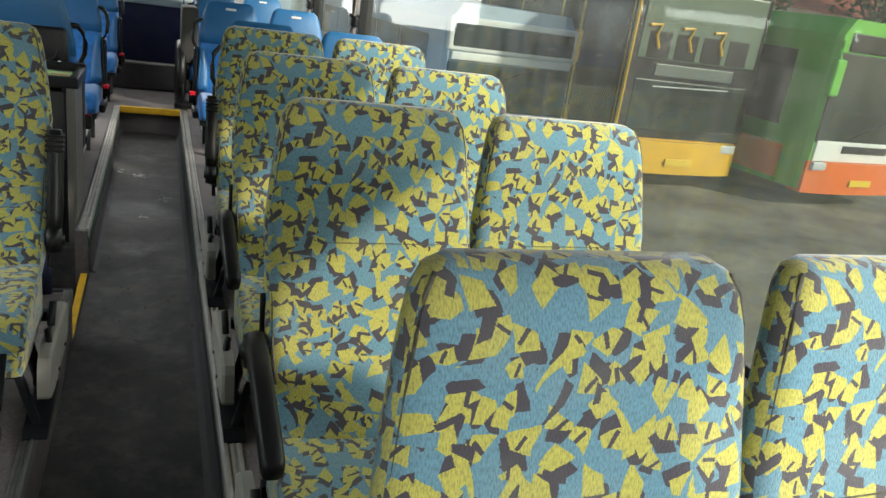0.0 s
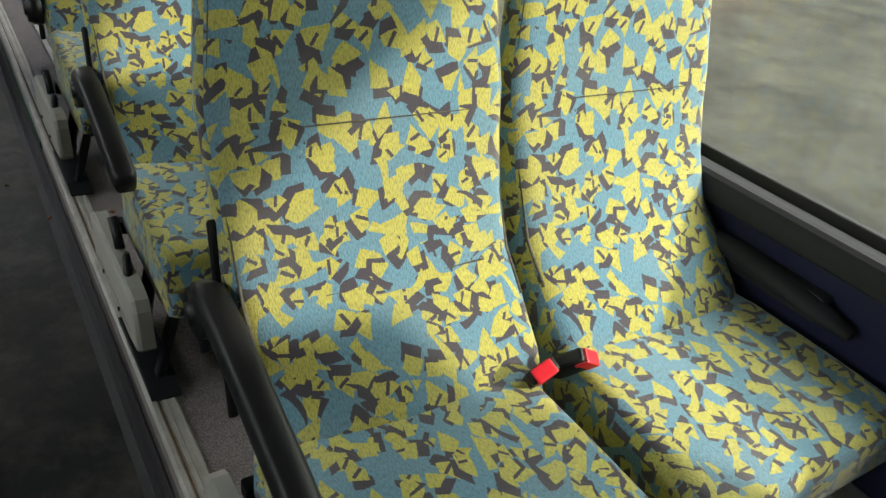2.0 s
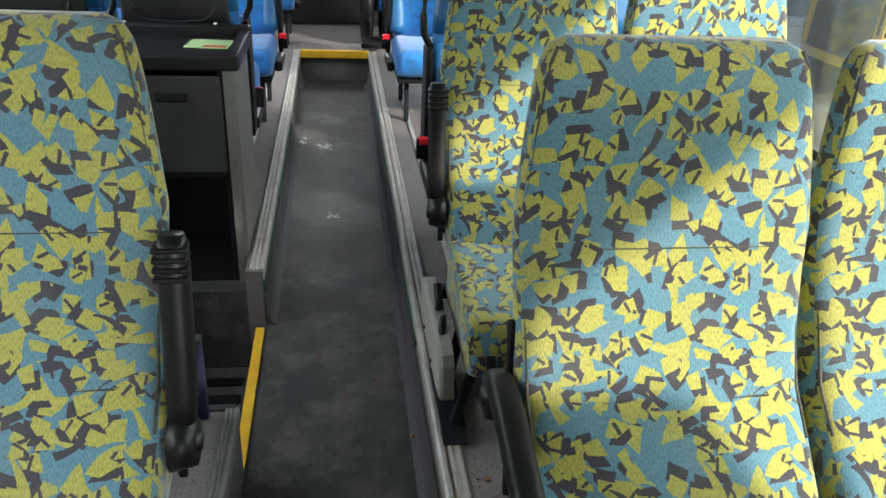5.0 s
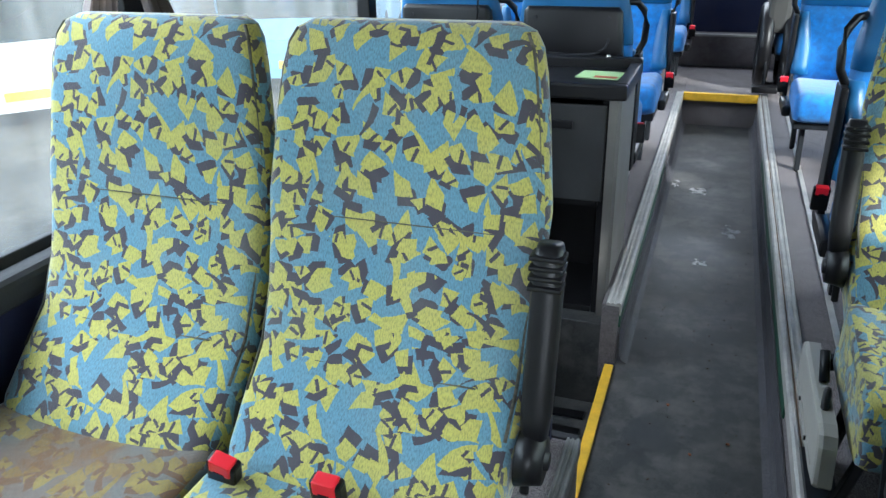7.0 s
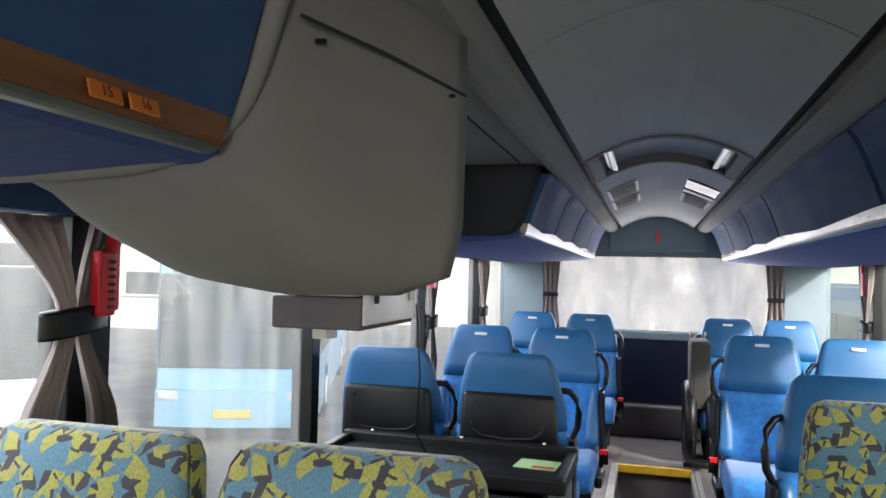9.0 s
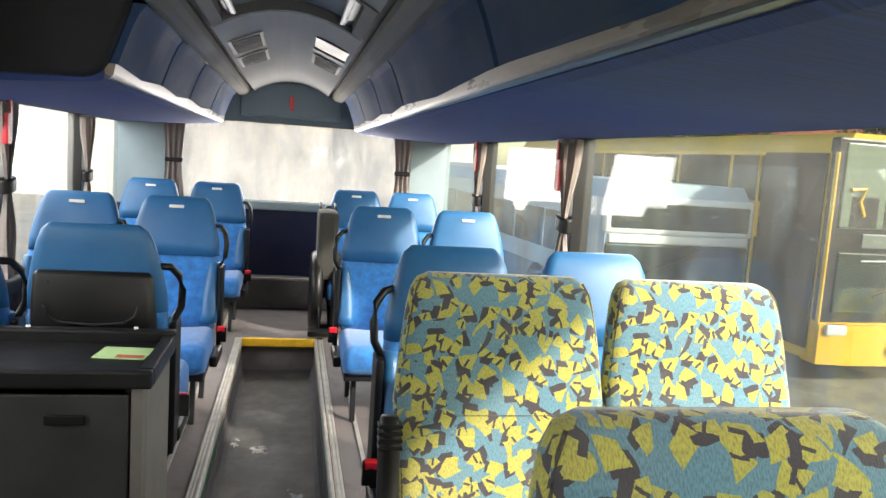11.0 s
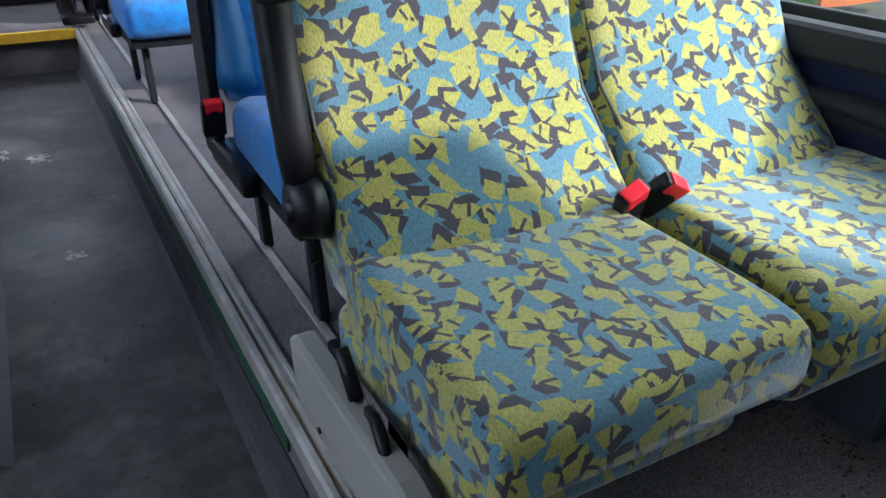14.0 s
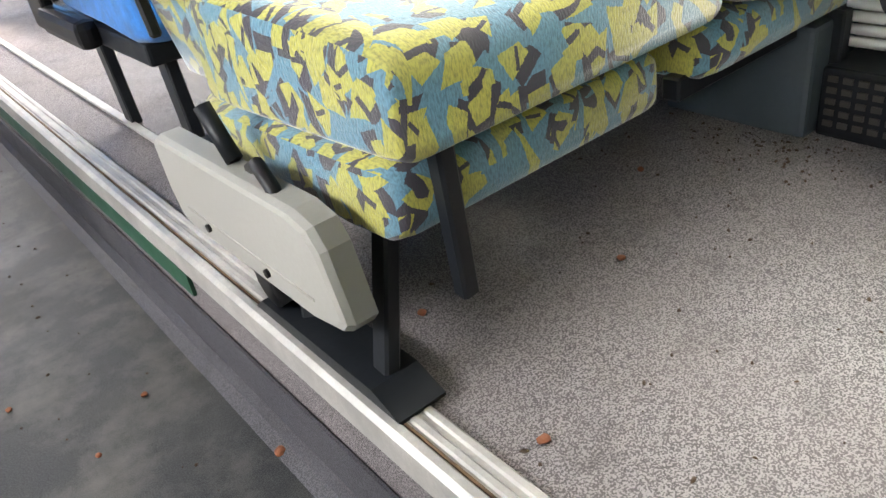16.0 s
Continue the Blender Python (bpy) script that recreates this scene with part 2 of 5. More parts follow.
ALU = surface("worn_aluminium", (0.40, 0.39, 0.365), 0.5, metal=0.4, vary=0.25, stain=18, grain=260, bump=0.15)
FLOOR = vinyl_floor("aisle_vinyl", (0.013, 0.0155, 0.017), (0.040, 0.043, 0.045), (0.10, 0.096, 0.088), 0.5, 0.85)
DECK = vinyl_floor("deck_vinyl", (0.058, 0.051, 0.053), (0.235, 0.216, 0.218), (0.16, 0.142, 0.138), 0.6)
YELLOW = surface("yellow_edge_strip", (0.72, 0.42, 0.02), 0.6, vary=0.2, stain=20)
WALLBLUE = surface("navy_wall_cloth", (0.010, 0.014, 0.045), 0.9, vary=0.2, grain=400, bump=0.3)
UNDERBLUE = surface("ribbed_blue_cloth", (0.036, 0.068, 0.23), 0.85, vary=0.5, stain=220, grain=300, bump=0.6, scale=(0.02, 0.8, 0.02))
RACKBLUE = surface("blue_rack_cloth", (0.020, 0.060, 0.155), 0.85, vary=0.14, stain=4, grain=420, bump=0.3)
RACKGREY = surface("grey_headlining", (0.20, 0.188, 0.172), 0.9, vary=0.1, stain=3, grain=420, bump=0.25)
CEIL = surface("grey_ceiling_cloth", (0.34, 0.335, 0.325), 0.92, vary=0.07, stain=3, grain=420, bump=0.2)
DARKGREY = surface("dark_grey_trim", (0.024, 0.025, 0.029), 0.7, vary=0.2, grain=200, spec=0.25)
WHITE = surface("white_strip", (0.75, 0.74, 0.70), 0.4, vary=0.08)
WOOD = surface("wood_veneer_strip", (0.22, 0.075, 0.014), 0.5, vary=0.4, stain=12, scale=(1, 0.1, 1))
CURTAIN = surface("grey_brown_curtain", (0.34, 0.285, 0.265), 0.95, vary=0.15, grain=300, bump=0.2, sheen=0.3)
PANE = glass_mat("dusty_glass", (0.86, 0.91, 0.87), 0.022)
LEFTPANE = glass_mat("very_dusty_glass", (0.86, 0.89, 0.88), 0.14, (0.62, 0.61, 0.58))
# dust film made thick and white, so it also paints the rear window's glare
REARPANE = glass_mat("glare_whitened_glass", (0.94, 0.95, 0.94), 0.45, (0.86, 0.85, 0.83), 0.15)


# ---- mesh helpers ----
def finish(name, bm, material, parent=None, label="", smooth=False):
    bmesh.ops.recalc_face_normals(bm, faces=bm.faces)
    me = bpy.data.meshes.new(name)
    bm.to_mesh(me)
    bm.free()
    if smooth:
        for p in me.polygons:
            p.use_smooth = True
    mats = material if isinstance(material, (list, tuple)) else (material,)
    for x in mats:
        me.materials.append(x)
    ob = new(name, me)
    if parent:
        ob.parent = parent
    if label:
        tagged(ob, label)
    return ob


def cloth_uv(ob, along, around=lambda p: p.x):
    """Lays the cloth on a cushion: the side panels are cut apart, front and top run on."""
    me = ob.data
    layer = me.uv_layers.new(name="cloth").data
    for p in me.polygons:
        for li in p.loop_indices:
            q = me.vertices[me.loops[li].vertex_index].co
            layer[li].uv = (q.y + 1.37, q.z + 0.41) if abs(p.normal.x) > 0.8 else (around(q), along(q))


def part(name, bm, material, parent, label="", smooth=False):
    return finish(name, bm, material, parent, label, smooth)


def box(bm, lo, hi, bevel=0.0, segs=2):
    """An axis-aligned block with eased edges."""
    r = bmesh.ops.create_cube(bm, size=1)
    size, mid = Vector(hi) - Vector(lo), (Vector(hi) + Vector(lo)) / 2
    for v in r["verts"]:
        v.co = Vector((v.co.x * size.x, v.co.y * size.y, v.co.z * size.z)) + mid
    if bevel:
        es = list({e for v in r["verts"] for e in v.link_edges})
        bmesh.ops.bevel(bm, geom=es, offset=min(bevel, min(size) * 0.45), segments=segs, affect="EDGES", profile=0.6)
    return bm


def boxed(lo, hi, bevel=0.004, segs=2):
    return box(bmesh.new(), lo, hi, bevel, segs)


def loft(bm, rings, closed=True, caps=True):
    """Skin over rings of equally many points."""
    vs = [[bm.verts.new(p) for p in ring] for ring in rings]
    n = len(rings[0])
    for a, b in zip(vs, vs[1:]):
        for i in range(n if closed else n - 1):
            j = (i + 1) % n
            bm.faces.new((a[i], a[j], b[j], b[i]))
    if caps and closed:
        bm.faces.new(vs[0])
        bm.faces.new(vs[-1])
    return vs


def tube(bm, pts, r, n=8):
    """A round bar along points."""
    pts = [Vector(p) for p in pts]
    rings = []
    for i, p in enumerate(pts):
        d = (pts[min(i + 1, len(pts) - 1)] - pts[max(i - 1, 0)]).normalized()
        a = d.cross(Vector((0, 0, 1)) if abs(d.z) < 0.9 else Vector((1, 0, 0))).normalized()
        b = d.cross(a)
        rings.append([p + r * (math.cos(t) * a + math.sin(t) * b) for t in (2 * math.pi * k / n for k in range(n))])
    loft(bm, rings)
    return bm


def bar(bm, a, b, w, h, bevel=0.003):
    """A square-section bar from a to b."""
    a, b = Vector(a), Vector(b)
    d = (b - a).normalized()
    s = d.cross(Vector((0, 0, 1)) if abs(d.z) < 0.9 else Vector((1, 0, 0))).normalized()
    u = s.cross(d)
    ring = [(-w / 2, -h / 2), (w / 2, -h / 2), (w / 2, h / 2), (-w / 2, h / 2)]
    loft(bm, [[p + s * x + u * z for x, z in ring] for p in (a, b)])
    if bevel:
        bmesh.ops.bevel(bm, geom=bm.edges[:], offset=bevel, segments=1, affect="EDGES")
    return bm


def prism(bm, outline, axis, lo, hi):
    """An outline in the two other axes, drawn out along one axis from lo to hi."""
    def at(u, v, w):
        return {"x": (w, u, v), "y": (u, w, v), "z": (u, v, w)}[axis]
    loft(bm, [[at(u, v, w) for u, v in outline] for w in (lo, hi)])
    return bm


def empty(name, m, label, category, group="", kind=""):
    e = new(name)
    e.empty_display_size = 0.1
    e.matrix_world = m
    return tagged(e, label, category, group, kind)


def structure(name, bm, material, label="", smooth=False):
    ob = finish(name, bm, material, None, "", smooth)
    return tagged(ob, label, "", "", "structure")


# ---- the coach: floor ----
DZ = 0.195               # deck above the aisle
XL, XR = -0.19, 0.255    # edges of the sunken aisle
WL, WR = -1.12, 1.20     # inner faces of the side walls
YN, YF = -3.2, 4.60      # near end of the coach, far end of the aisle
YE = 5.75                # rear end
STAIR0, STAIR1 = 0.965, 1.70
structure("floor_aisle", boxed((XL - 0.001, YN, -0.06), (XR + 0.001, YF, 0.0), 0), FLOOR, "worn dark grey speckled vinyl on the sunken aisle floor")
structure("floor_deck_1", boxed((XR + 0.002, YN, -0.06), (WR + 0.07, YE, DZ), 0), DECK, "grey speckled vinyl deck beside the aisle")
structure("floor_deck_2", boxed((WL - 0.07, YN, -0.06), (XL - 0.002, STAIR0, DZ), 0), DECK, "grey speckled vinyl deck beside the aisle")
structure("floor_deck_3", boxed((WL - 0.07, 2.10, -0.06), (XL - 0.002, YE, DZ), 0), DECK, "grey speckled vinyl deck beside the aisle")
structure("floor_deck_5", boxed((-0.243, 1.63, -0.06), (XL - 0.002, 2.0985, DZ), 0), DECK, "grey speckled vinyl strip beside the cabinet")
structure("floor_deck_4", boxed((XL, YF + 0.002, -0.06), (XR, YE, DZ), 0), DECK, "grey speckled vinyl deck behind the aisle")
structure("floor_stairwell", boxed((WL - 0.07, STAIR0, -0.62), (XL - 0.03, 2.10, -0.42), 0), FLOOR, "dark vinyl stairwell floor")
structure("step_stair", boxed((-0.62, STAIR0 + 0.002, -0.42), (XL - 0.034, STAIR1 - 0.03, -0.19), 0.006), FLOOR, "dark vinyl covered entrance step")
structure("step_plinth", boxed((WL - 0.07, STAIR1 - 0.02, -0.42), (-0.245, 2.098, 0.1), 0.006), FLOOR, "dark vinyl plinth under the galley cabinet")
structure("wall_stairwell", boxed((XL - 0.03, STAIR0, -0.62), (XL - 0.002, 1.628, -0.005), 0), WALLBLUE, "navy side of the stairwell")
for i in range(7):
    structure(f"trim_tread_{i}", boxed((-0.58, STAIR0 + 0.06 + i * 0.09, -0.191), (-0.27, STAIR0 + 0.10 + i * 0.09, -0.183), 0.003), BLACK, "black rubber tread rib on the entrance step")


def rail(y0, y1, x0, side, wide=1.0):
    """Ribbed aluminium nosing on the edge of the deck."""
    bm = bmesh.new()
    prof = [(-0.004, -0.03), (-0.004, 0.006), (0.002, 0.011), (0.010, 0.011), (0.013, 0.006), (0.020, 0.006), (0.022, 0.009), (0.028, 0.009), (0.030, 0.006), (0.036, 0.006), (0.038, 0.009), (0.044, 0.009), (0.048, 0.004), (0.048, -0.002), (0.0, -0.002), (0.0, -0.03)]
    prism(bm, [(x0 + side * u * wide, DZ + w) for u, w in prof], "y", y0, y1)
    return bm


structure("trim_rail_1", rail(YN, YF + 0.02, XR, 1), ALU, "ribbed worn aluminium edge rail along the aisle")
structure("trim_rail_2", rail(1.63, YF + 0.02, XL, -1, 0.85), ALU, "ribbed worn aluminium edge rail along the aisle")
# near left rail: darker copy of the aluminium, its shade put into the colour
structure("trim_rail_3", rail(YN, STAIR0, XL, -1, 0.62), surface("shaded_aluminium", (0.20, 0.205, 0.20), 0.5, metal=0.6, vary=0.3, stain=18, grain=260), "ribbed worn aluminium edge rail along the aisle")
structure("trim_seal_1", boxed((XR + 0.0135, YN, DZ + 0.0062), (XR + 0.0165, YF, DZ + 0.0082), 0), surface("brown_dirt_line", (0.12, 0.075, 0.04), 0.95, vary=0.5, stain=30), "brown dirt packed into the rail's groove")
structure("trim_track_1", boxed((0.385, 1.36, DZ + 0.001), (0.402, 5.4, DZ + 0.008), 0.002), ALU, "thin aluminium seat track in the deck")
structure("trim_track_2", boxed((-0.335, 2.12, DZ + 0.001), (-0.318, 5.4, DZ + 0.008), 0.002), ALU, "thin aluminium seat track in the deck")
structure("trim_strip_1", boxed((XL + 0.002, YF - 0.035, DZ - 0.035), (XR - 0.002, YF - 0.0015, DZ + 0.014), 0.004), YELLOW, "yellow edge strip where the aisle steps up")
structure("trim_strip_2", boxed((XL - 0.03, STAIR0 + 0.005, -0.002), (XL - 0.002, 1.60, 0.010), 0.003), YELLOW, "yellow edge strip along the stairwell")
structure("wall_partition", boxed((WL + 0.002, STAIR0 - 0.03, DZ + 0.001), (-0.252, STAIR0 - 0.006, 0.40), 0.006), WALLBLUE, "low navy panel between the seats and the stairwell")
structure("trim_partition", boxed((WL + 0.002, STAIR0 - 0.033, 0.4005), (-0.25, STAIR0 - 0.003, 0.412), 0.004), DARKGREY, "dark grey cap on the low panel")
structure("trim_rim", boxed((-0.55, STAIR0 - 0.001, DZ - 0.04), (XL - 0.005, STAIR0 + 0.02, DZ + 0.006), 0.004), DARKGREY, "dark rim of the deck at the stairwell")
GREEN = surface("green_floor_edge", (0.012, 0.06, 0.033), 0.6, vary=0.3, stain=12)
structure("trim_green_1", boxed((XR - 0.004, 1.30, 0.125), (XR + 0.0015, 3.4, 0.163), 0), GREEN, "worn green band under the edge rail")
structure("trim_green_2", boxed((XL - 0.0015, 1.63, 0.125), (XL + 0.004, 3.2, 0.163), 0), GREEN, "worn green band under the edge rail")
COVE = vinyl_floor("cove_vinyl", (0.032, 0.031, 0.037), (0.075, 0.074, 0.082), (0.085, 0.084, 0.09), 0.55)
bm = bmesh.new()
prism(bm, [(XR - 0.0005, 0.001), (XR - 0.0005, 0.10), (XR - 0.005, 0.10), (XR - 0.007, 0.03), (XR - 0.016, 0.010), (XR - 0.034, 0.001)], "y", YN, YF)
structure("baseboard_1", bm, COVE, "scuffed vinyl cove at the foot of the aisle's side")
bm = bmesh.new()
prism(bm, [(XL + 0.0005, 0.001), (XL + 0.0005, 0.10), (XL + 0.005, 0.10), (XL + 0.007, 0.03), (XL + 0.016, 0.010), (XL + 0.034, 0.001)], "y", 1.63, YF)
structure("baseboard_2", bm, COVE, "scuffed vinyl cove at the foot of the aisle's side")

# ---- rear end ----
PALE = surface("pale_blue_trim", (0.20, 0.26, 0.29), 0.7, vary=0.1)
structure("step_rear", boxed((WL - 0.07, 5.53, DZ), (WR + 0.07, YE, 0.425), 0.012), DECK, "carpeted step at the rear end")
structure("trim_step_rear", boxed((-0.5, 5.515, 0.415), (0.6, 5.55, 0.432), 0.004), ALU, "aluminium nosing of the rear step")
structure("wall_rear_lower", boxed((WL - 0.07, 5.69, 0.42), (WR + 0.07, 5.75, 0.92), 0.006), WALLBLUE, "navy cloth panel below the rear window")
structure("sill_rear", boxed((-0.86, 5.66, 0.92), (0.98, 5.76, 0.985), 0.012), PALE, "pale grey sill of the rear window")
structure("wall_rear_1", boxed((WL - 0.07, 5.70, 0.92), (-0.84, 5.78, 1.95), 0), PALE, "pale blue-grey rear corner")
structure("wall_rear_2", boxed((0.96, 5.70, 0.92), (WR + 0.07, 5.78, 1.95), 0), PALE, "pale blue-grey rear corner")
structure("wall_rear_3", boxed((-0.84, 5.705, 1.56), (0.96, 5.78, 1.95), 0), PALE, "pale blue-grey panel over the rear window")
structure("window_rear", boxed((-0.84, 5.752, 0.98), (0.96, 5.758, 1.57), 0), REARPANE, "dusty rear window, its film whitened to imitate glare").visible_shadow = False

# ---- side walls ----
SILL, HEAD = 0.72, 1.50
RUBBER = surface("black_window_rubber", (0.012, 0.012, 0.012), 0.6)


def side_wall(x, sgn, tag, pillars):
    def block(u0, u1, y0, y1, z0, z1, bevel=0.0):
        a, b = sorted((x + sgn * u0, x + sgn * u1))
        return boxed((a, y0, z0), (b, y1, z1), bevel, 3)
    structure(f"wall_{tag}_lower", block(0, 0.07, YN, YE, -1.0, SILL), WALLBLUE, "navy cloth side wall below the windows")
    structure(f"wall_{tag}_upper", block(0, 0.07, YN, YE, HEAD, 1.98), RACKBLUE, "blue cloth side wall above the windows")
    structure(f"sill_{tag}", block(-0.04, 0.012, YN, 5.69, SILL - 0.045, SILL + 0.014, 0.018), DARKGREY, "dark grey rounded window sill rail")
    structure(f"trim_{tag}_gasket", block(0.014, 0.03, YN, 5.69, SILL + 0.001, SILL + 0.03, 0.004), RUBBER, "black rubber window gasket")
    structure(f"trim_{tag}_heater", block(-0.07, -0.001, YN, 5.52, DZ + 0.02, DZ + 0.16, 0.012), ALU, "grey heater casing along the foot of the wall")
    for i, (y, w) in enumerate(pillars):
        structure(f"pillar_{tag}_{i}", block(-0.006, 0.07, y - w / 2, y + w / 2, SILL + 0.015, HEAD - 0.001, 0.004), BLACK, "black window pillar")
    ys = [YN] + [y for y, _ in pillars] + [5.69]
    for i, (a, b) in enumerate(zip(ys, ys[1:])):
        structure(f"window_{tag}_{i}", block(0.035, 0.041, a + 0.02, b - 0.02, SILL + 0.002, HEAD - 0.002), PANE if sgn > 0 else LEFTPANE, "dusty tinted side window").visible_shadow = False


side_wall(WR, 1, "right", [(-1.9, 0.08), (2.85, 0.12), (4.35, 0.10)])
side_wall(WL, -1, "left", [(-1.2, 0.1), (0.90, 0.12), (2.0, 0.06), (3.35, 0.10), (4.6, 0.08)])
# unseen front end, added; its left part keeps light off the near aisle
structure("wall_front", boxed((WL - 0.07, YN - 0.06, -1.0), (WR + 0.07, YN, 0.75), 0), DARKGREY, "unseen dark front end, added to close the coach")
structure("wall_front_top", boxed((WL - 0.07, YN - 0.06, 1.75), (WR + 0.07, YN, 1.98), 0), DARKGREY, "unseen dark front end, added to close the coach")
structure("wall_front_side", boxed((WL - 0.07, YN - 0.06, 0.75), (0.36, YN, 1.75), 0), DARKGREY, "unseen dark front end, added to close the coach")
structure("window_front", boxed((0.36, YN - 0.04, 0.75), (WR + 0.07, YN - 0.034, 1.75), 0), PANE, "unseen windscreen, added in the right half only").visible_shadow = False

# ---- ceiling and racks ----
CX = 0.04


def arch(x):
    """Height of the ceiling's middle panel."""
    return 1.86 - 1.2 * (x - CX) ** 2


def ceiling_panel(x0, x1, y0, y1):
    under = [(x, arch(x)) for x in np.linspace(x0, x1, 13)]
    bm = bmesh.new()
    prism(bm, under + [(x, z + 0.025) for x, z in reversed(under)], "y", y0, y1)
    return bm


# panels butt with a fine joint; the roof hatch sits between two of them
HX0, HX1, HY0, HY1 = CX - 0.255, CX + 0.255, 2.10, 2.68
structure("ceiling_1", ceiling_panel(CX - 0.262, CX + 0.262, YN, 0.868), CEIL, "grey cloth ceiling panel, gently arched")
structure("ceiling_2", ceiling_panel(CX - 0.262, CX + 0.262, 0.872, HY0), CEIL, "grey cloth ceiling panel, gently arched")
structure("ceiling_3", ceiling_panel(CX - 0.262, CX + 0.262, HY1, 5.70), CEIL, "grey cloth ceiling panel, gently arched")
structure("ceiling_roof", boxed((WL - 0.07, YN, 1.98), (WR + 0.07, YE + 0.03, 2.04), 0), RACKGREY, "roof above the racks")

PROFILE = {
    "channel": [(0.255, 1.802), (0.30, 1.802), (0.30, 1.86), (0.255, 1.86)],
    "duct": [(0.290, 1.785), (0.295, 1.765), (0.312, 1.750), (0.345, 1.742), (0.372, 1.745), (0.380, 1.76), (0.380, 1.90), (0.302, 1.90), (0.302, 1.81)],
    "front": [(0.374, 1.742), (0.392, 1.72), (0.412, 1.675), (0.432, 1.62), (0.447, 1.575), (0.458, 1.556), (0.53, 1.57), (0.53, 1.742)],
    "strip": [(0.447, 1.574), (0.452, 1.546), (0.456, 1.541), (0.475, 1.545), (0.475, 1.574)],
    "lip": [(0.456, 1.5405), (0.460, 1.536), (0.466, 1.534), (0.478, 1.534), (0.478, 1.544)],
    "under": [(0.476, 1.531), (0.50, 1.522), (0.70, 1.508), (0.95, 1.500), (1.155, 1.497), (1.155, 1.53), (0.476, 1.56)],
}
PROFILE["pale"] = PROFILE["strip"]
# glossy veneer whose window reflection is put into a pale base colour
GLEAMSTRIP = surface("gleam_painted_strip", (0.36, 0.31, 0.27), 0.3, vary=0.3, stain=14, scale=(1, 0.15, 1))
LOOK = {"pale": (GLEAMSTRIP, "veneer strip under the bin panels, window gleam painted pale"), "channel": (DARKGREY, "dark channel beside the ceiling panel"), "duct": (RACKGREY, "grey cloth air duct along the ceiling"), "front": (RACKBLUE, "blue cloth front of the luggage rack"), "strip": (WOOD, "wood veneer strip with seat numbers"), "lip": (surface("dull_metal_lip", (0.16, 0.16, 0.155), 0.4, metal=0.7, vary=0.2), "metal strip under the rack's lip"), "under": (UNDERBLUE, "blue ribbed cloth underside of the luggage rack")}


def rack(s, y0, y1, tag, keys, drop=0.0):
    for key in keys:
        mat, text = LOOK[key]
        bm = bmesh.new()
        prism(bm, [(CX + s * u, w - drop) for u, w in PROFILE[key]], "y", y0, y1)
        structure(f"rack_{tag}_{key}", bm, mat, text)


for s, tag in ((1, "right"), (-1, "left")):
    rack(s, YN, 5.69, tag, ("channel", "duct"))
rack(1, YN, 5.40, "right", ("lip", "under"))
rack(1, YN, 5.40, "right_edge", ("pale",))
rack(-1, 2.12, 5.40, "left", ("pale", "lip", "under"))
rack(-1, YN, 0.240, "left_near", ("strip", "lip"), 0.020)
rack(-1, YN, 0.275, "left_near", ("under",), 0.012)
# the bin fronts are separate padded panels
for tag, s, ys in (("right", 1, [YN, -1.45, 0.0, 1.45, 2.85, 3.6, 4.5, 5.40]), ("left", -1, [2.13, 2.85, 3.6, 4.5, 5.40]), ("left_near", -1, [YN, -1.5, 0.262])):
    for i, (a, b) in enumerate(zip(ys, ys[1:])):
        bm = bmesh.new()
        prof = [(CX + s * u, w - (0.024 if tag == "left_near" and w < 1.65 else 0.0)) for u, w in PROFILE["front"]]
        mid = [(x - s * 0.006, w) for x, w in prof]
        loft(bm, [[(x, y, w) for x, w in p] for y, p in ((a + 0.004, [(x + s * 0.012, w) for x, w in prof]), (a + 0.018, prof), ((a + b) / 2, mid), (b - 0.018, prof), (b - 0.004, [(x + s * 0.012, w) for x, w in prof]))])
        structure(f"rack_{tag}_panel_{i}", bm, RACKBLUE, "blue cloth bin panel of the luggage rack")


# ---- seats ----
def ringxy(w, yf, yb, z, r, bulge=0.0, n=5):
    """A rounded section of a cushion at one height: front at yf, back at yb."""
    pts = []
    r = min(r, w / 2 * 0.95, (yb - yf) * 0.49)
    for cx, cy, a0 in ((w / 2 - r, yf + r, -90), (w / 2 - r, yb - r, 0), (-w / 2 + r, yb - r, 90), (-w / 2 + r, yf + r, 180)):
        for k in range(n + 1):
            a = radians(a0 + 90 * k / n)
            pts.append((cx + r * math.cos(a), cy + r * math.sin(a), z))
    return pts + [(-w / 2 + r + (w - 2 * r) * t, yf - bulge * math.sin(math.pi * t), z) for t in (0.2, 0.35, 0.5, 0.65, 0.8)]


BACK = [(0.25, 0.381, -0.16, 0.02, 0.03, 0.0), (0.32, 0.412, -0.185, 0.03, 0.045, 0.008), (0.37, 0.422, -0.152, 0.04, 0.045, 0.01), (0.43, 0.431, -0.085, 0.055, 0.045, 0.012),
        (0.481, 0.433, -0.03, 0.07, 0.045, 0.01), (0.56, 0.433, 0.014, 0.09, 0.045, 0.004), (0.64, 0.438, 0.045, 0.11, 0.045, 0.0), (0.7, 0.445, 0.062, 0.125, 0.042, -0.003),
        (0.76, 0.433, 0.076, 0.14, 0.04, 0.002), (0.83, 0.418, 0.09, 0.155, 0.04, 0.006), (0.885, 0.402, 0.102, 0.168, 0.038, 0.008), (0.918, 0.386, 0.114, 0.176, 0.034, 0.006),
        (0.938, 0.36, 0.128, 0.178, 0.025, 0.003), (0.948, 0.315, 0.142, 0.174, 0.014, 0.0)]
CLIMB = np.concatenate(([0.0], np.cumsum([math.hypot(q[0] - p[0], q[2] - p[2]) for p, q in zip(BACK, BACK[1:])])))


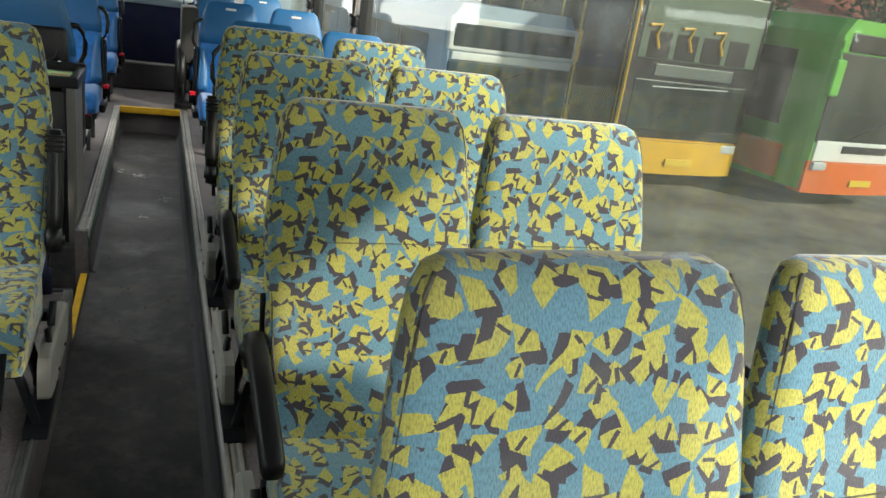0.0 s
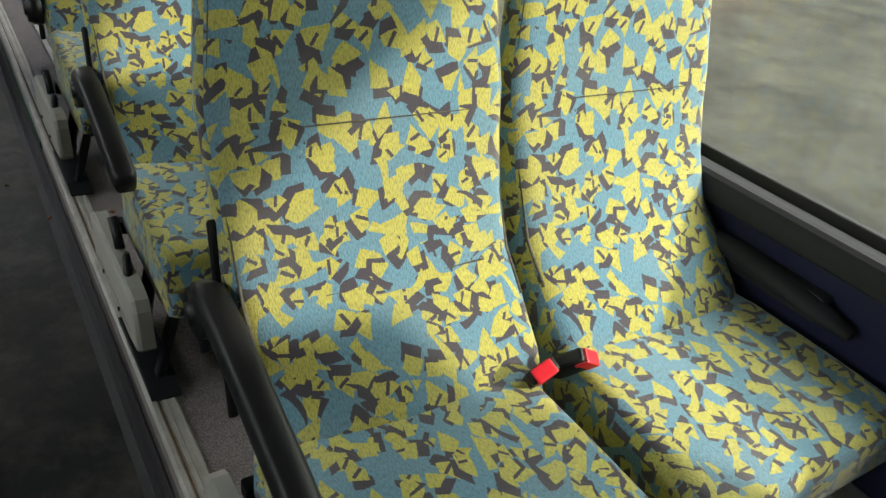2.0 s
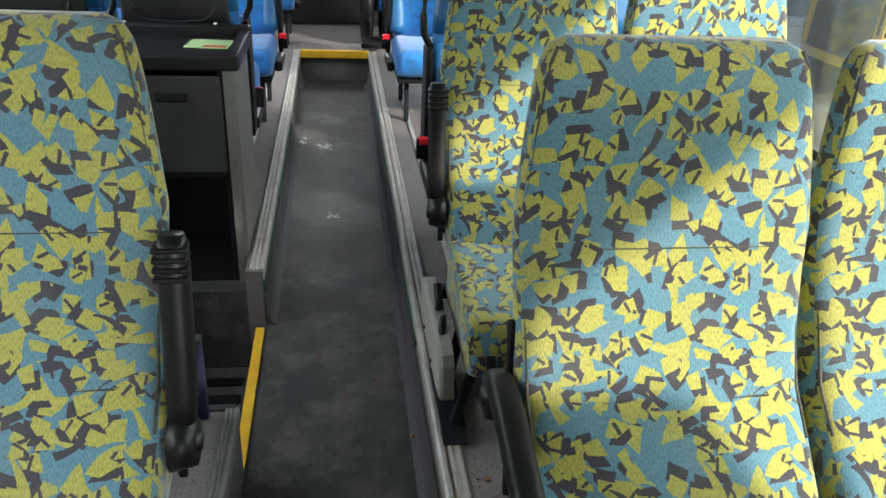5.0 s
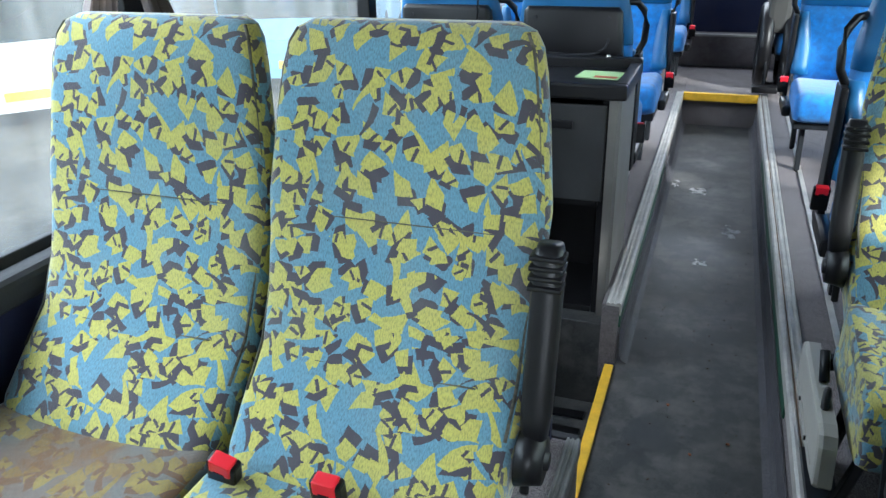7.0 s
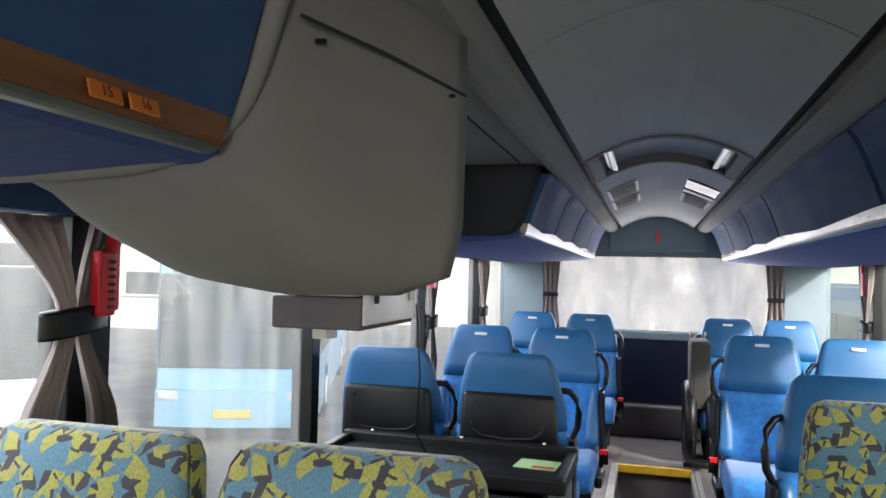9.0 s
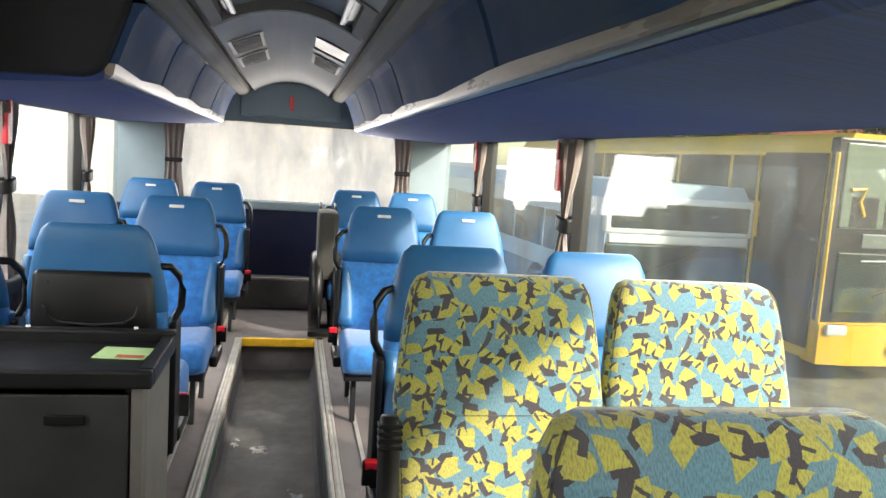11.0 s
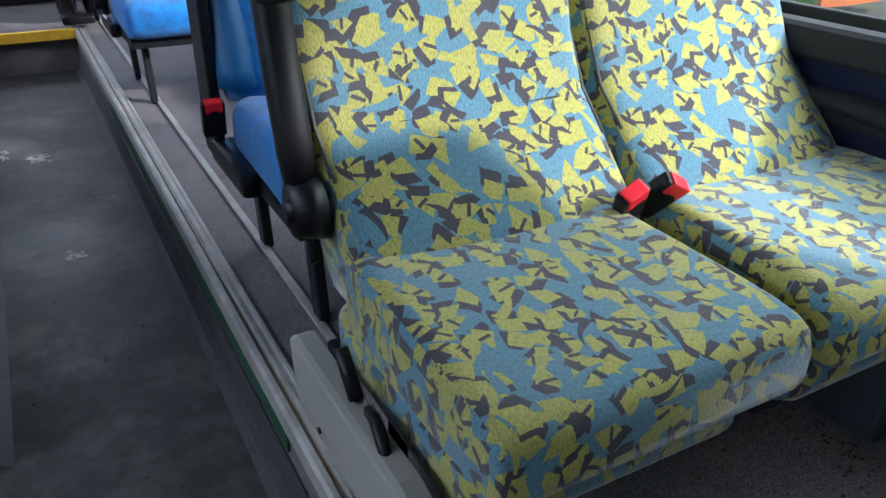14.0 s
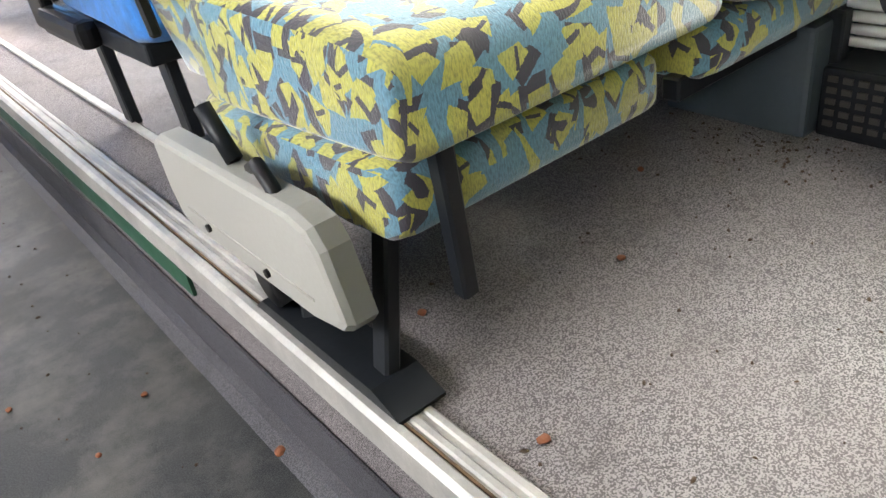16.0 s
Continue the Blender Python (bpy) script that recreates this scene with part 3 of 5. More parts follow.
def cushion_ring(y, w, z0, z1, r):
    ring = []
    r = min(r, (z1 - z0) * 0.45)
    for cx, cz, a0 in ((w / 2 - r, z0 + r * 0.5, -90), (w / 2 - r, z1 - r, 0), (-w / 2 + r, z1 - r, 90), (-w / 2 + r, z0 + r * 0.5, 180)):
        rz = r * 0.5 if a0 in (-90, 180) else r
        for k in range(6):
            a = radians(a0 + 90 * k / 5)
            ring.append((cx + r * math.cos(a), y, cz + rz * math.sin(a)))
        if a0 == 0:
            ring += [(w / 2 * t, y, z1 - 0.006 * (1 - t * t)) for t in (0.5, 0.0, -0.5)]
    return ring


def yellow_seat():
    """A coach seat in shard-patterned moquette; its origin lies on the deck, it faces -y."""
    e = empty("coach_seat", Matrix(), "coach seat in worn blue, yellow and charcoal moquette", "seat", "yellow patterned seats")
    bm = bmesh.new()
    loft(bm, [ringxy(w, yf, yb, z, r, bu) for z, w, yf, yb, r, bu in BACK])
    cloth_uv(part("backrest", bm, FABRIC, e, "", True), lambda q: float(np.interp(q.z, [p[0] for p in BACK], CLIMB) + q.y - np.interp(q.z, [p[0] for p in BACK], [p[2] for p in BACK])))
    for s in (-1, 1):
        bm = bmesh.new()
        tube(bm, [(s * (w / 2 - 0.293 * r + 0.0005), yf + 0.293 * r - 0.0005, z) for z, w, yf, yb, r, bu in BACK[3:-1]], 0.0028, 6)
        part("piping", bm, PIPING, e, "worn cord piping", True)
    bm = bmesh.new()
    rows = [(-0.07, 0.387, 0.232, 0.350), (-0.11, 0.418, 0.236, 0.362), (-0.18, 0.434, 0.243, 0.365), (-0.28, 0.44, 0.251, 0.364), (-0.38, 0.444, 0.258, 0.362), (-0.42, 0.445, 0.261, 0.360), (-0.455, 0.444, 0.263, 0.356), (-0.470, 0.441, 0.265, 0.349), (-0.478, 0.434, 0.270, 0.336)]
    loft(bm, [cushion_ring(y, w, z0, z1, 0.026) for y, w, z0, z1 in rows])
    cloth_uv(part("seat_cushion", bm, FABRIC, e, "", True), lambda q: 2.0 + q.y + q.z)
    bm = bmesh.new()
    loft(bm, [cushion_ring(y, w, z0, z1, 0.022) for y, w, z0, z1 in ((0.0, 0.36, 0.160, 0.215), (-0.05, 0.40, 0.158, 0.222), (-0.34, 0.405, 0.160, 0.238), (-0.40, 0.40, 0.163, 0.241), (-0.418, 0.39, 0.172, 0.234), (-0.425, 0.37, 0.185, 0.222))])
    cloth_uv(part("seat_base", bm, FABRIC, e, "", True), lambda q: 3.3 + q.y + q.z)
    for z, y in ((0.677, 0.0545), (0.481, -0.0375)):
        part("seam", boxed((-0.10, y + 0.0004, z - 0.0005), (0.15, y + 0.004, z + 0.0005), 0), PIPING, e)
    return e


def armrest(e, a, down):
    """A black armrest on the aisle side; down, or folded up along the back."""
    x = a * 0.236
    if down:
        pts = [(x, 0.045, 0.468), (x, 0.01, 0.482), (x, -0.06, 0.476), (x, -0.15, 0.452), (x, -0.25, 0.425), (x, -0.30, 0.408), (x, -0.315, 0.40)]
    else:
        pts = [(x, -0.045, 0.40), (x, -0.03, 0.46), (x, -0.008, 0.54), (x, 0.012, 0.62), (x, 0.022, 0.67), (x, 0.024, 0.688)]
    rings = []
    for i, p in enumerate(pts):
        q0, q1 = Vector(pts[max(0, i - 1)]), Vector(pts[min(len(pts) - 1, i + 1)])
        d = (q1 - q0).normalized()
        u = Vector((1, 0, 0)).cross(d)
        k = 0.78 if i in (0, len(pts) - 1) else 1
        rings.append([Vector(p) + Vector((1, 0, 0)) * (0.021 * k * math.copysign(abs(math.cos(t)) ** 0.6, math.cos(t))) + u * (0.022 * k * math.copysign(abs(math.sin(t)) ** 0.6, math.sin(t))) for t in (2 * math.pi * j / 16 for j in range(16))])
    bm = bmesh.new()
    loft(bm, rings)
    arm = part("armrest", bm, BLACK, e, "black plastic armrest, lowered" if down else "black plastic armrest, folded up", True)
    if not down:
        for k in range(4):
            part("rib", boxed((x - 0.0235, -0.012 + 0.003 * k, 0.632 + 0.013 * k), (x + 0.0235, 0.02 + 0.003 * k, 0.639 + 0.013 * k), 0.003), BLACK, arm)
    bm = bmesh.new()
    at = (x, 0.03, 0.45) if down else (x, -0.05, 0.395)
    bmesh.ops.create_cone(bm, cap_ends=True, segments=20, radius1=0.042, radius2=0.034, depth=0.036, matrix=pose(*at, 0, -a * 90 + 180, 0))
    part("pivot", bm, BLACK, e, "round black armrest pivot", True)
    bm = bmesh.new()
    bmesh.ops.create_cone(bm, cap_ends=True, segments=16, radius1=0.016, radius2=0.013, depth=0.048, matrix=pose(*at, 0, 90, 0))
    part("pivot_cap", bm, BLACK, e, "", True)
    part("side_bracket", bar(bmesh.new(), (a * 0.219, -0.02, 0.30), (a * 0.219, 0.05, 0.57), 0.009, 0.014), BLACK, e)


def buckle(e, x, y, z, rx, ry, rz):
    m = pose(x, y, z, rx, ry, rz)
    bm = box(bmesh.new(), (-0.023, -0.011, -0.05), (0.023, 0.011, 0.022), 0.005)
    bmesh.ops.transform(bm, matrix=m, verts=bm.verts)
    b = part("buckle", bm, BLACK, e, "black seat belt buckle")
    bm = box(bmesh.new(), (-0.017, -0.0135, 0.002), (0.017, 0.009, 0.026), 0.003)
    bmesh.ops.transform(bm, matrix=m, verts=bm.verts)
    part("release_button", bm, RED, b, "red release button")
    bm = box(bmesh.new(), (-0.008, -0.0145, -0.001), (0.008, -0.0132, 0.007), 0.0)
    bmesh.ops.transform(bm, matrix=m, verts=bm.verts)
    part("slot", bm, BLACK, b)


def stand(e, a):
    """Steel pedestal, grey side cover and front bar on the aisle side; a is the side, -1 or 1."""
    x = a * 0.224
    bm = bmesh.new()
    prism(bm, [(-0.44, 0.012), (-0.40, 0.028), (-0.18, 0.028), (-0.16, 0.012), (-0.16, 0.008), (-0.44, 0.008)], "x", x - 0.028, x + 0.028)
    part("base_plate", bm, FRAME, e, "dark steel foot on the rail")
    for y0, y1 in ((-0.385, -0.365), (-0.25, -0.19)):
        bm = bar(bmesh.new(), (x, y0, 0.02), (x - 0.045 * a, y1, 0.166), 0.026, 0.018)
        part("leg", bm, FRAME, e)
    bm = bar(bmesh.new(), (a * 0.19, -0.365, 0.156), (-a * 0.21, -0.365, 0.156), 0.022, 0.024)
    part("front_bar", bm, FRAME, e)
    bm = bar(bmesh.new(), (-0.21, -0.03, 0.158), (0.21, -0.03, 0.158), 0.03, 0.03)
    part("rear_bar", bm, FRAME, e)
    bm = bar(bmesh.new(), (x - a * 0.055, -0.452, 0.27), (x - a * 0.078, -0.43, 0.095), 0.019, 0.019)
    part("strut", bm, FRAME, e, "short dark steel stub leg")
    out = [(0.0, 0.185), (-0.02, 0.196), (-0.34, 0.204), (-0.37, 0.197), (-0.385, 0.178), (-0.405, 0.108), (-0.395, 0.096), (-0.34, 0.085), (-0.05, 0.080), (-0.02, 0.088), (-0.005, 0.125)]
    cx = a * 0.250
    bm = bmesh.new()
    inner = [(y * 0.94 - 0.012, 0.145 + (z - 0.145) * 0.86) for y, z in out]
    def lay(pts, off):
        return [(cx + a * off, y, z) for y, z in pts]
    loft(bm, [lay(out, -0.022), lay(out, 0.002), lay([(y * 0.98 - 0.004, 0.145 + (z - 0.145) * 0.95) for y, z in out], 0.009), lay(inner, 0.011)])
    cover = part("side_cover", bm, GREY, e, "pale grey plastic side cover")
    part("crease", boxed((cx + a * 0.009 - 0.003, -0.35, 0.112), (cx + a * 0.009 + 0.003, -0.06, 0.116), 0.001), surface_cache("crease_grey"), cover)
    for y, z in ((-0.115, 0.106), (-0.255, 0.104)):
        bm = bmesh.new()
        bmesh.ops.create_cone(bm, cap_ends=True, segments=10, radius1=0.005, radius2=0.005, depth=0.006, matrix=pose(cx + a * 0.0115, y, z, 0, 90, 0))
        part("screw", bm, BLACK, cover)
    bm = tube(bmesh.new(), [(cx - a * 0.02, -0.21, 0.195), (cx - a * 0.012, -0.25, 0.215), (cx - a * 0.006, -0.285, 0.205), (cx - a * 0.004, -0.30, 0.19)], 0.008)
    part("recline_lever", bm, BLACK, e, "black recline lever", True)
    bm = tube(bmesh.new(), [(cx - a * 0.01, -0.155, 0.255), (cx - a * 0.012, -0.175, 0.225), (cx - a * 0.012, -0.195, 0.205)], 0.010)
    part("hinge", bm, FRAME, e, "", True)
    bm = bmesh.new()
    bmesh.ops.create_cone(bm, cap_ends=True, segments=18, radius1=0.034, radius2=0.03, depth=0.05, matrix=pose(cx - a * 0.03, -0.20, 0.062, 0, 90, 0))
    part("end_cap", bm, BLACK, e, "", True)


def surface_cache(name, colour=(0.25, 0.245, 0.22)):
    return bpy.data.materials.get(name) or surface(name, colour, 0.55, vary=0.15)


def wall_legs(e, a):
    """The stand of a window seat: bars and a leg beside the wall; a points to the aisle."""
    for y, z in ((-0.38, 0.156), (-0.03, 0.158)):
        part("cross_bar", bar(bmesh.new(), (-0.215, y, z), (0.215, y, z), 0.025, 0.03), FRAME, e)
    part("leg", bar(bmesh.new(), (-a * 0.10, -0.42, 0.0), (-a * 0.10, -0.42, 0.17), 0.024, 0.024), FRAME, e)
    part("leg", bar(bmesh.new(), (-a * 0.10, -0.05, 0.0), (-a * 0.10, -0.05, 0.15), 0.024, 0.024), FRAME, e)


def make_master(aisle, down, a):
    s = yellow_seat()
    if aisle and a < 0:
        for o in s.children:
            if o.name.startswith(("seat_cushion", "seat_base")):
                for v in o.data.vertices:
                    v.co.x = -0.22 + (v.co.x + 0.22) * 0.89
    if aisle:
        armrest(s, a, down)
        stand(s, a)
        buckle(s, -a * (0.008 if a > 0 else 0.162), -0.188, 0.386 if a > 0 else 0.38, 8 if a > 0 else 30, a * (2 if a > 0 else 25), 0)
    else:
        wall_legs(s, a)
        buckle(s, a * (0.268 if a > 0 else 0.222), -0.19, 0.382, 12 if a > 0 else 35, a * (14 if a > 0 else -30), 0)
    return s


def removed(master):
    for o in list(master.children_recursive) + [master]:
        bpy.data.objects.remove(o)


made = {}
# rows: y, aisle seat x, window seat x, armrest down, side of the aisle
for y, xa, xw, down, a in ((-1.305, 0.503, 0.955, True, -1), (-0.418, 0.508, 0.958, True, -1), (0.385, 0.510, 0.957, True, -1), (1.243, 0.516, 0.957, False, -1), (0.461, -0.412, -0.85, False, 1), (-0.50, -0.412, -0.85, False, 1)):
    for aisle, x in ((True, xa), (False, xw)):
        key = (aisle, down and aisle, a)
        if key not in made:
            made[key] = make_master(*key)
        s = copy_thing(made[key], pose(x, y, DZ))
        if not aisle and (a, y) == (1, 0.461):
            tagged(s, "coach seat in blue and yellow moquette, cushion stained brown")
            for o in s.children:
                if o.name.startswith("seat_cushion"):
                    o.data = o.data.copy()
                    o.data.materials[0] = SOILED
                    tagged(o, "brown-stained moquette cushion")
        elif not aisle:
            tagged(s, "coach seat in worn blue, yellow and charcoal moquette beside the window")
        elif down:
            tagged(s, "coach seat in blue and yellow moquette, black armrest lowered")
        else:
            tagged(s, "coach seat in blue and yellow moquette, black armrest folded up")
for m in made.values():
    removed(m)


def blue_seat(a):
    """A newer blue seat; a is the side on which the aisle lies."""
    e = empty("blue_seat", Matrix(), "blue coach seat with leatherette headrest and plush cloth", "seat", "blue seats")
    back = [(0.33, 0.38, -0.005, 0.09, 0.04, 0.008), (0.40, 0.405, 0.008, 0.11, 0.045, 0.010), (0.50, 0.41, 0.035, 0.135, 0.045, 0.0), (0.60, 0.405, 0.065, 0.155, 0.045, -0.006), (0.655, 0.40, 0.082, 0.165, 0.045, -0.004)]
    head = [(0.657, 0.402, 0.080, 0.166, 0.045, 0.0), (0.72, 0.397, 0.098, 0.175, 0.045, 0.006), (0.80, 0.365, 0.118, 0.188, 0.04, 0.010), (0.87, 0.328, 0.136, 0.197, 0.036, 0.008), (0.905, 0.298, 0.150, 0.197, 0.024, 0.004), (0.925, 0.25, 0.166, 0.192, 0.012, 0.0)]
    bm = bmesh.new()
    loft(bm, [ringxy(w, yf, yb, z, r, bu) for z, w, yf, yb, r, bu in back])
    part("backrest", bm, CLOTH_BLUE, e, "bright blue plush cloth", True)
    bm = bmesh.new()
    loft(bm, [ringxy(w, yf, yb, z, r, bu) for z, w, yf, yb, r, bu in head])
    part("headrest", bm, VINYL_BLUE, e, "smooth blue leatherette", True)
    for s in (-1, 1):
        bm = bmesh.new()
        rings = []
        for t in np.linspace(0, 1, 8):
            z = 0.36 + 0.27 * t
            y = 0.0 + 0.075 * t
            inner = 0.135 + 0.055 * max(0.0, t - 0.35) ** 1.5
            rings.append([(s * 0.208, y + 0.05, z), (s * 0.209, y + 0.012, z), (s * 0.192, y - 0.018, z), (s * (inner + 0.012), y - 0.016, z), (s * inner, y - 0.002, z), (s * inner, y + 0.05, z)])
        loft(bm, rings)
        part("side_bolster", bm, VINYL_BLUE, e, "blue leatherette side bolster", True)
    bm = bmesh.new()
    loft(bm, [cushion_ring(y, w, z0, z1, 0.04) for y, w, z0, z1 in ((0.02, 0.37, 0.25, 0.335), (-0.04, 0.405, 0.24, 0.35), (-0.25, 0.41, 0.235, 0.355), (-0.38, 0.41, 0.225, 0.36), (-0.43, 0.40, 0.235, 0.35), (-0.45, 0.37, 0.26, 0.325))])
    part("seat_cushion", bm, CLOTH_BLUE, e, "bright blue plush cloth", True)
    bm = bmesh.new()
    loft(bm, [ringxy(w, yf, yb, z, 0.02) for z, w, yf, yb in ((0.30, 0.30, 0.09, 0.135), (0.36, 0.345, 0.10, 0.165), (0.60, 0.355, 0.14, 0.205), (0.77, 0.335, 0.17, 0.215), (0.785, 0.31, 0.18, 0.21))])
    shell = part("back_shell", bm, BLACK, e, "black plastic back shell with a folded tray", True)
    bm = tube(bmesh.new(), [(x, 0.19 + 0.075 * (z - 0.5) + 0.016, z) for x, z in ((-0.13, 0.685), (-0.12, 0.655), (-0.09, 0.635), (0.0, 0.628), (0.09, 0.635), (0.12, 0.655), (0.13, 0.685))], 0.004, 6)
    part("tray_pull", bm, DARKGREY, shell, "", True)
    for x in (-0.125, 0.125):
        bm = bmesh.new()
        bmesh.ops.create_cone(bm, cap_ends=True, segments=10, radius1=0.007, radius2=0.007, depth=0.01, matrix=pose(x, 0.214, 0.752, 90, 0, 0))
        part("screw", bm, DARKGREY, shell)
    part("seat_tag", boxed((-0.033, 0.124, 0.875), (0.033, 0.138, 0.889), 0.002), WHITE, e, "small white woven tag")
    bm = bmesh.new()
    tube(bm, [(a * 0.17, 0.155, 0.80), (a * 0.205, 0.125, 0.795), (a * 0.228, 0.10, 0.765), (a * 0.236, 0.08, 0.715), (a * 0.232, 0.072, 0.66), (a * 0.212, 0.08, 0.62), (a * 0.19, 0.10, 0.61)], 0.012)
    part("grab_handle", bm, BLACK, e, "black curved grab handle", True)
    lo, hi = sorted((a * 0.206, a * 0.228))
    part("side_frame", boxed((lo, 0.02, 0.20), (hi, 0.13, 0.62), 0.008), BLACK, e)
    part("armrest", boxed((lo - 0.008, -0.20, 0.20), (hi + 0.008, 0.05, 0.25), 0.015), BLACK, e, "black side rest")
    buckle(e, a * 0.232, -0.012, 0.322, 10, 0, 0)
    for lx in (-0.15, 0.15):
        for ly in (-0.35, 0.0):
            part("leg", bar(bmesh.new(), (lx, ly, 0.0), (lx, ly + 0.03, 0.21), 0.04, 0.022), FRAME, e)
    part("seat_frame", boxed((-0.20, -0.41, 0.20), (0.20, 0.08, 0.235), 0.006), FRAME, e)
    return e


left_m, right_m = blue_seat(1), blue_seat(-1)
for y, xs in ((1.89, (0.555, 1.0)), (3.49, (0.53, 0.96)), (5.15, (0.525, 0.93))):
    for x in xs:
        s = copy_thing(right_m, pose(x, y, DZ))
        if y < 2:
            for o in list(s.children):
                if o.name.startswith("seat_tag"):
                    bpy.data.objects.remove(o)
for y, xs in ((3.465, (-0.45, -0.885)), (5.15, (-0.43, -0.86))):
    for x in xs:
        copy_thing(left_m, pose(x, y, DZ))
for x in (-0.485, -0.94):
    s = copy_thing(right_m, pose(x, 2.44, DZ, 0, 0, 180))
    tagged(s, "blue coach seat turned away, black tray back showing")
removed(left_m)
removed(right_m)


# ---- galley cabinet between stairwell and blue seats ----
DOOR = surface("cabinet_door_laminate", (0.022, 0.023, 0.024), 0.42, vary=0.25, stain=7)
cab = empty("galley_cabinet", pose(-0.635, 1.905, 0.10), "black galley cabinet with recessed tray top", "cabinet")
for name, lo, hi in (("back_panel", (-0.39, 0.162, 0.0), (0.36, 0.18, 0.69)), ("side_panel", (-0.39, -0.17, 0.0), (-0.372, 0.16, 0.69)), ("side_panel", (0.342, -0.16, 0.0), (0.36, 0.16, 0.69)), ("bottom", (-0.37, -0.16, 0.0), (0.34, 0.16, 0.02)), ("shelf", (-0.37, -0.165, 0.36), (0.34, 0.16, 0.378))):
    part(name, boxed(lo, hi, 0.002), BLACK, cab)
bm = bmesh.new()
prism(bm, [(0.361, -0.178), (0.385, -0.172), (0.393, -0.155), (0.393, 0.18), (0.361, 0.18)], "z", 0.0, 0.69)
part("corner_post", bm, surface("post_grey", (0.13, 0.125, 0.115), 0.5, vary=0.15), cab, "pale grey rounded corner post")
part("door", boxed((-0.365, -0.180, 0.382), (0.355, -0.166, 0.672), 0.005), DOOR, cab, "black laminate flap")
part("door_handle", boxed((0.17, -0.188, 0.60), (0.26, -0.178, 0.625), 0.004), BLACK, cab, "recessed black handle")
bm = bmesh.new()
box(bm, (-0.40, -0.198, 0.69), (0.41, -0.168, 0.735), 0.008)
box(bm, (-0.40, 0.165, 0.69), (0.41, 0.205, 0.745), 0.008)
box(bm, (-0.40, -0.17, 0.69), (-0.37, 0.17, 0.735), 0.006)
box(bm, (0.375, -0.17, 0.69), (0.41, 0.17, 0.735), 0.006)
box(bm, (-0.38, -0.18, 0.69), (0.385, 0.175, 0.712), 0)
part("tray_top", bm, BLACK, cab, "glossy black moulded tray top")
for x, y in ((-0.30, 0.187), (0.02, 0.187), (0.30, 0.187)):
    bm = bmesh.new()
    bmesh.ops.create_cone(bm, cap_ends=True, segments=10, radius1=0.006, radius2=0.006, depth=0.006, matrix=pose(x, y, 0.747))
    part("screw", bm, WHITE, cab)
card = empty("paper_card", pose(-0.335, 1.945, 0.8135, 0, 0, -6), "pale green paper card lying in the tray", "card")
part("sheet", boxed((-0.065, -0.055, 0), (0.065, 0.055, 0.0025), 0), surface("pale_green_paper", (0.42, 0.62, 0.30), 0.7, vary=0.06), card)
part("picture", boxed((-0.01, -0.05, 0.0028), (0.06, -0.022, 0.0034), 0), surface("printed_red", (0.45, 0.10, 0.05), 0.7), card, "red printed bar")

# ---- fairing at the end of the near rack ----
start = [(-0.345, 1.80), (-0.372, 1.68), (-0.40, 1.58), (-0.425, 1.525), (-0.50, 1.512), (-0.58, 1.508), (-0.63, 1.506), (-0.67, 1.505), (-0.70, 1.505), (-0.70, 1.80)]
full = [(-0.275, 1.80), (-0.272, 1.66), (-0.274, 1.47), (-0.292, 1.395), (-0.37, 1.366), (-0.50, 1.364), (-0.62, 1.378), (-0.71, 1.412), (-0.765, 1.47), (-0.78, 1.80)]
rings = []
for t in np.linspace(0, 1, 12):
    k = 1 - (1 - t) ** 2.8
    y = 0.268 + 0.397 * t
    rings.append([(a[0] + (b[0] - a[0]) * t, y + 0.10 * max(0.0, -0.55 - a[0]) * t * 2.0, a[1] + (b[1] - a[1]) * k) for a, b in zip(start, full)])
bm = bmesh.new()
loft(bm, rings)
fair = tagged(finish("rack_fairing", bm, RACKGREY, None, "", True), "", "", "", "structure")
tagged(fair, "large grey cloth fairing at the end of the luggage rack")
for y, x, z in ((0.33, -0.353, 1.648), (0.615, -0.283, 1.652)):
    bm = bmesh.new()
    bmesh.ops.create_cone(bm, cap_ends=True, segments=12, radius1=0.0032, radius2=0.0025, depth=0.012, matrix=pose(x, y, z, 0, 90, 0))
    structure("trim_screw", bm, BLACK, "small dark fixing screw")
bm = tube(bmesh.new(), [(-0.352, 0.28, 1.659), (-0.314, 0.45, 1.663), (-0.273, 0.66, 1.662)], 0.0022, 6)
structure("trim_fold", bm, DARKGREY, "folded seam of the fairing")
# grey end frame that rounds off the near rack
pts = [(-0.335, 1.80), (-0.358, 1.72), (-0.382, 1.64), (-0.400, 1.590), (-0.421, 1.555), (-0.455, 1.530), (-0.51, 1.515), (-0.58, 1.507), (-0.80, 1.499), (-1.10, 1.493)]


def smoothed(pts, n=5):
    """Points along a smooth curve through the given ones."""
    ps = [Vector(p) for p in (pts[0], *pts, pts[-1])]
    out = []
    for a, b, c, d in zip(ps, ps[1:], ps[2:], ps[3:]):
        for k in range(n):
            t = k / n
            out.append(0.5 * (2 * b + (c - a) * t + (2 * a - 5 * b + 4 * c - d) * t * t + (3 * b - a - 3 * c + d) * t ** 3))
    return out + [ps[-1]]


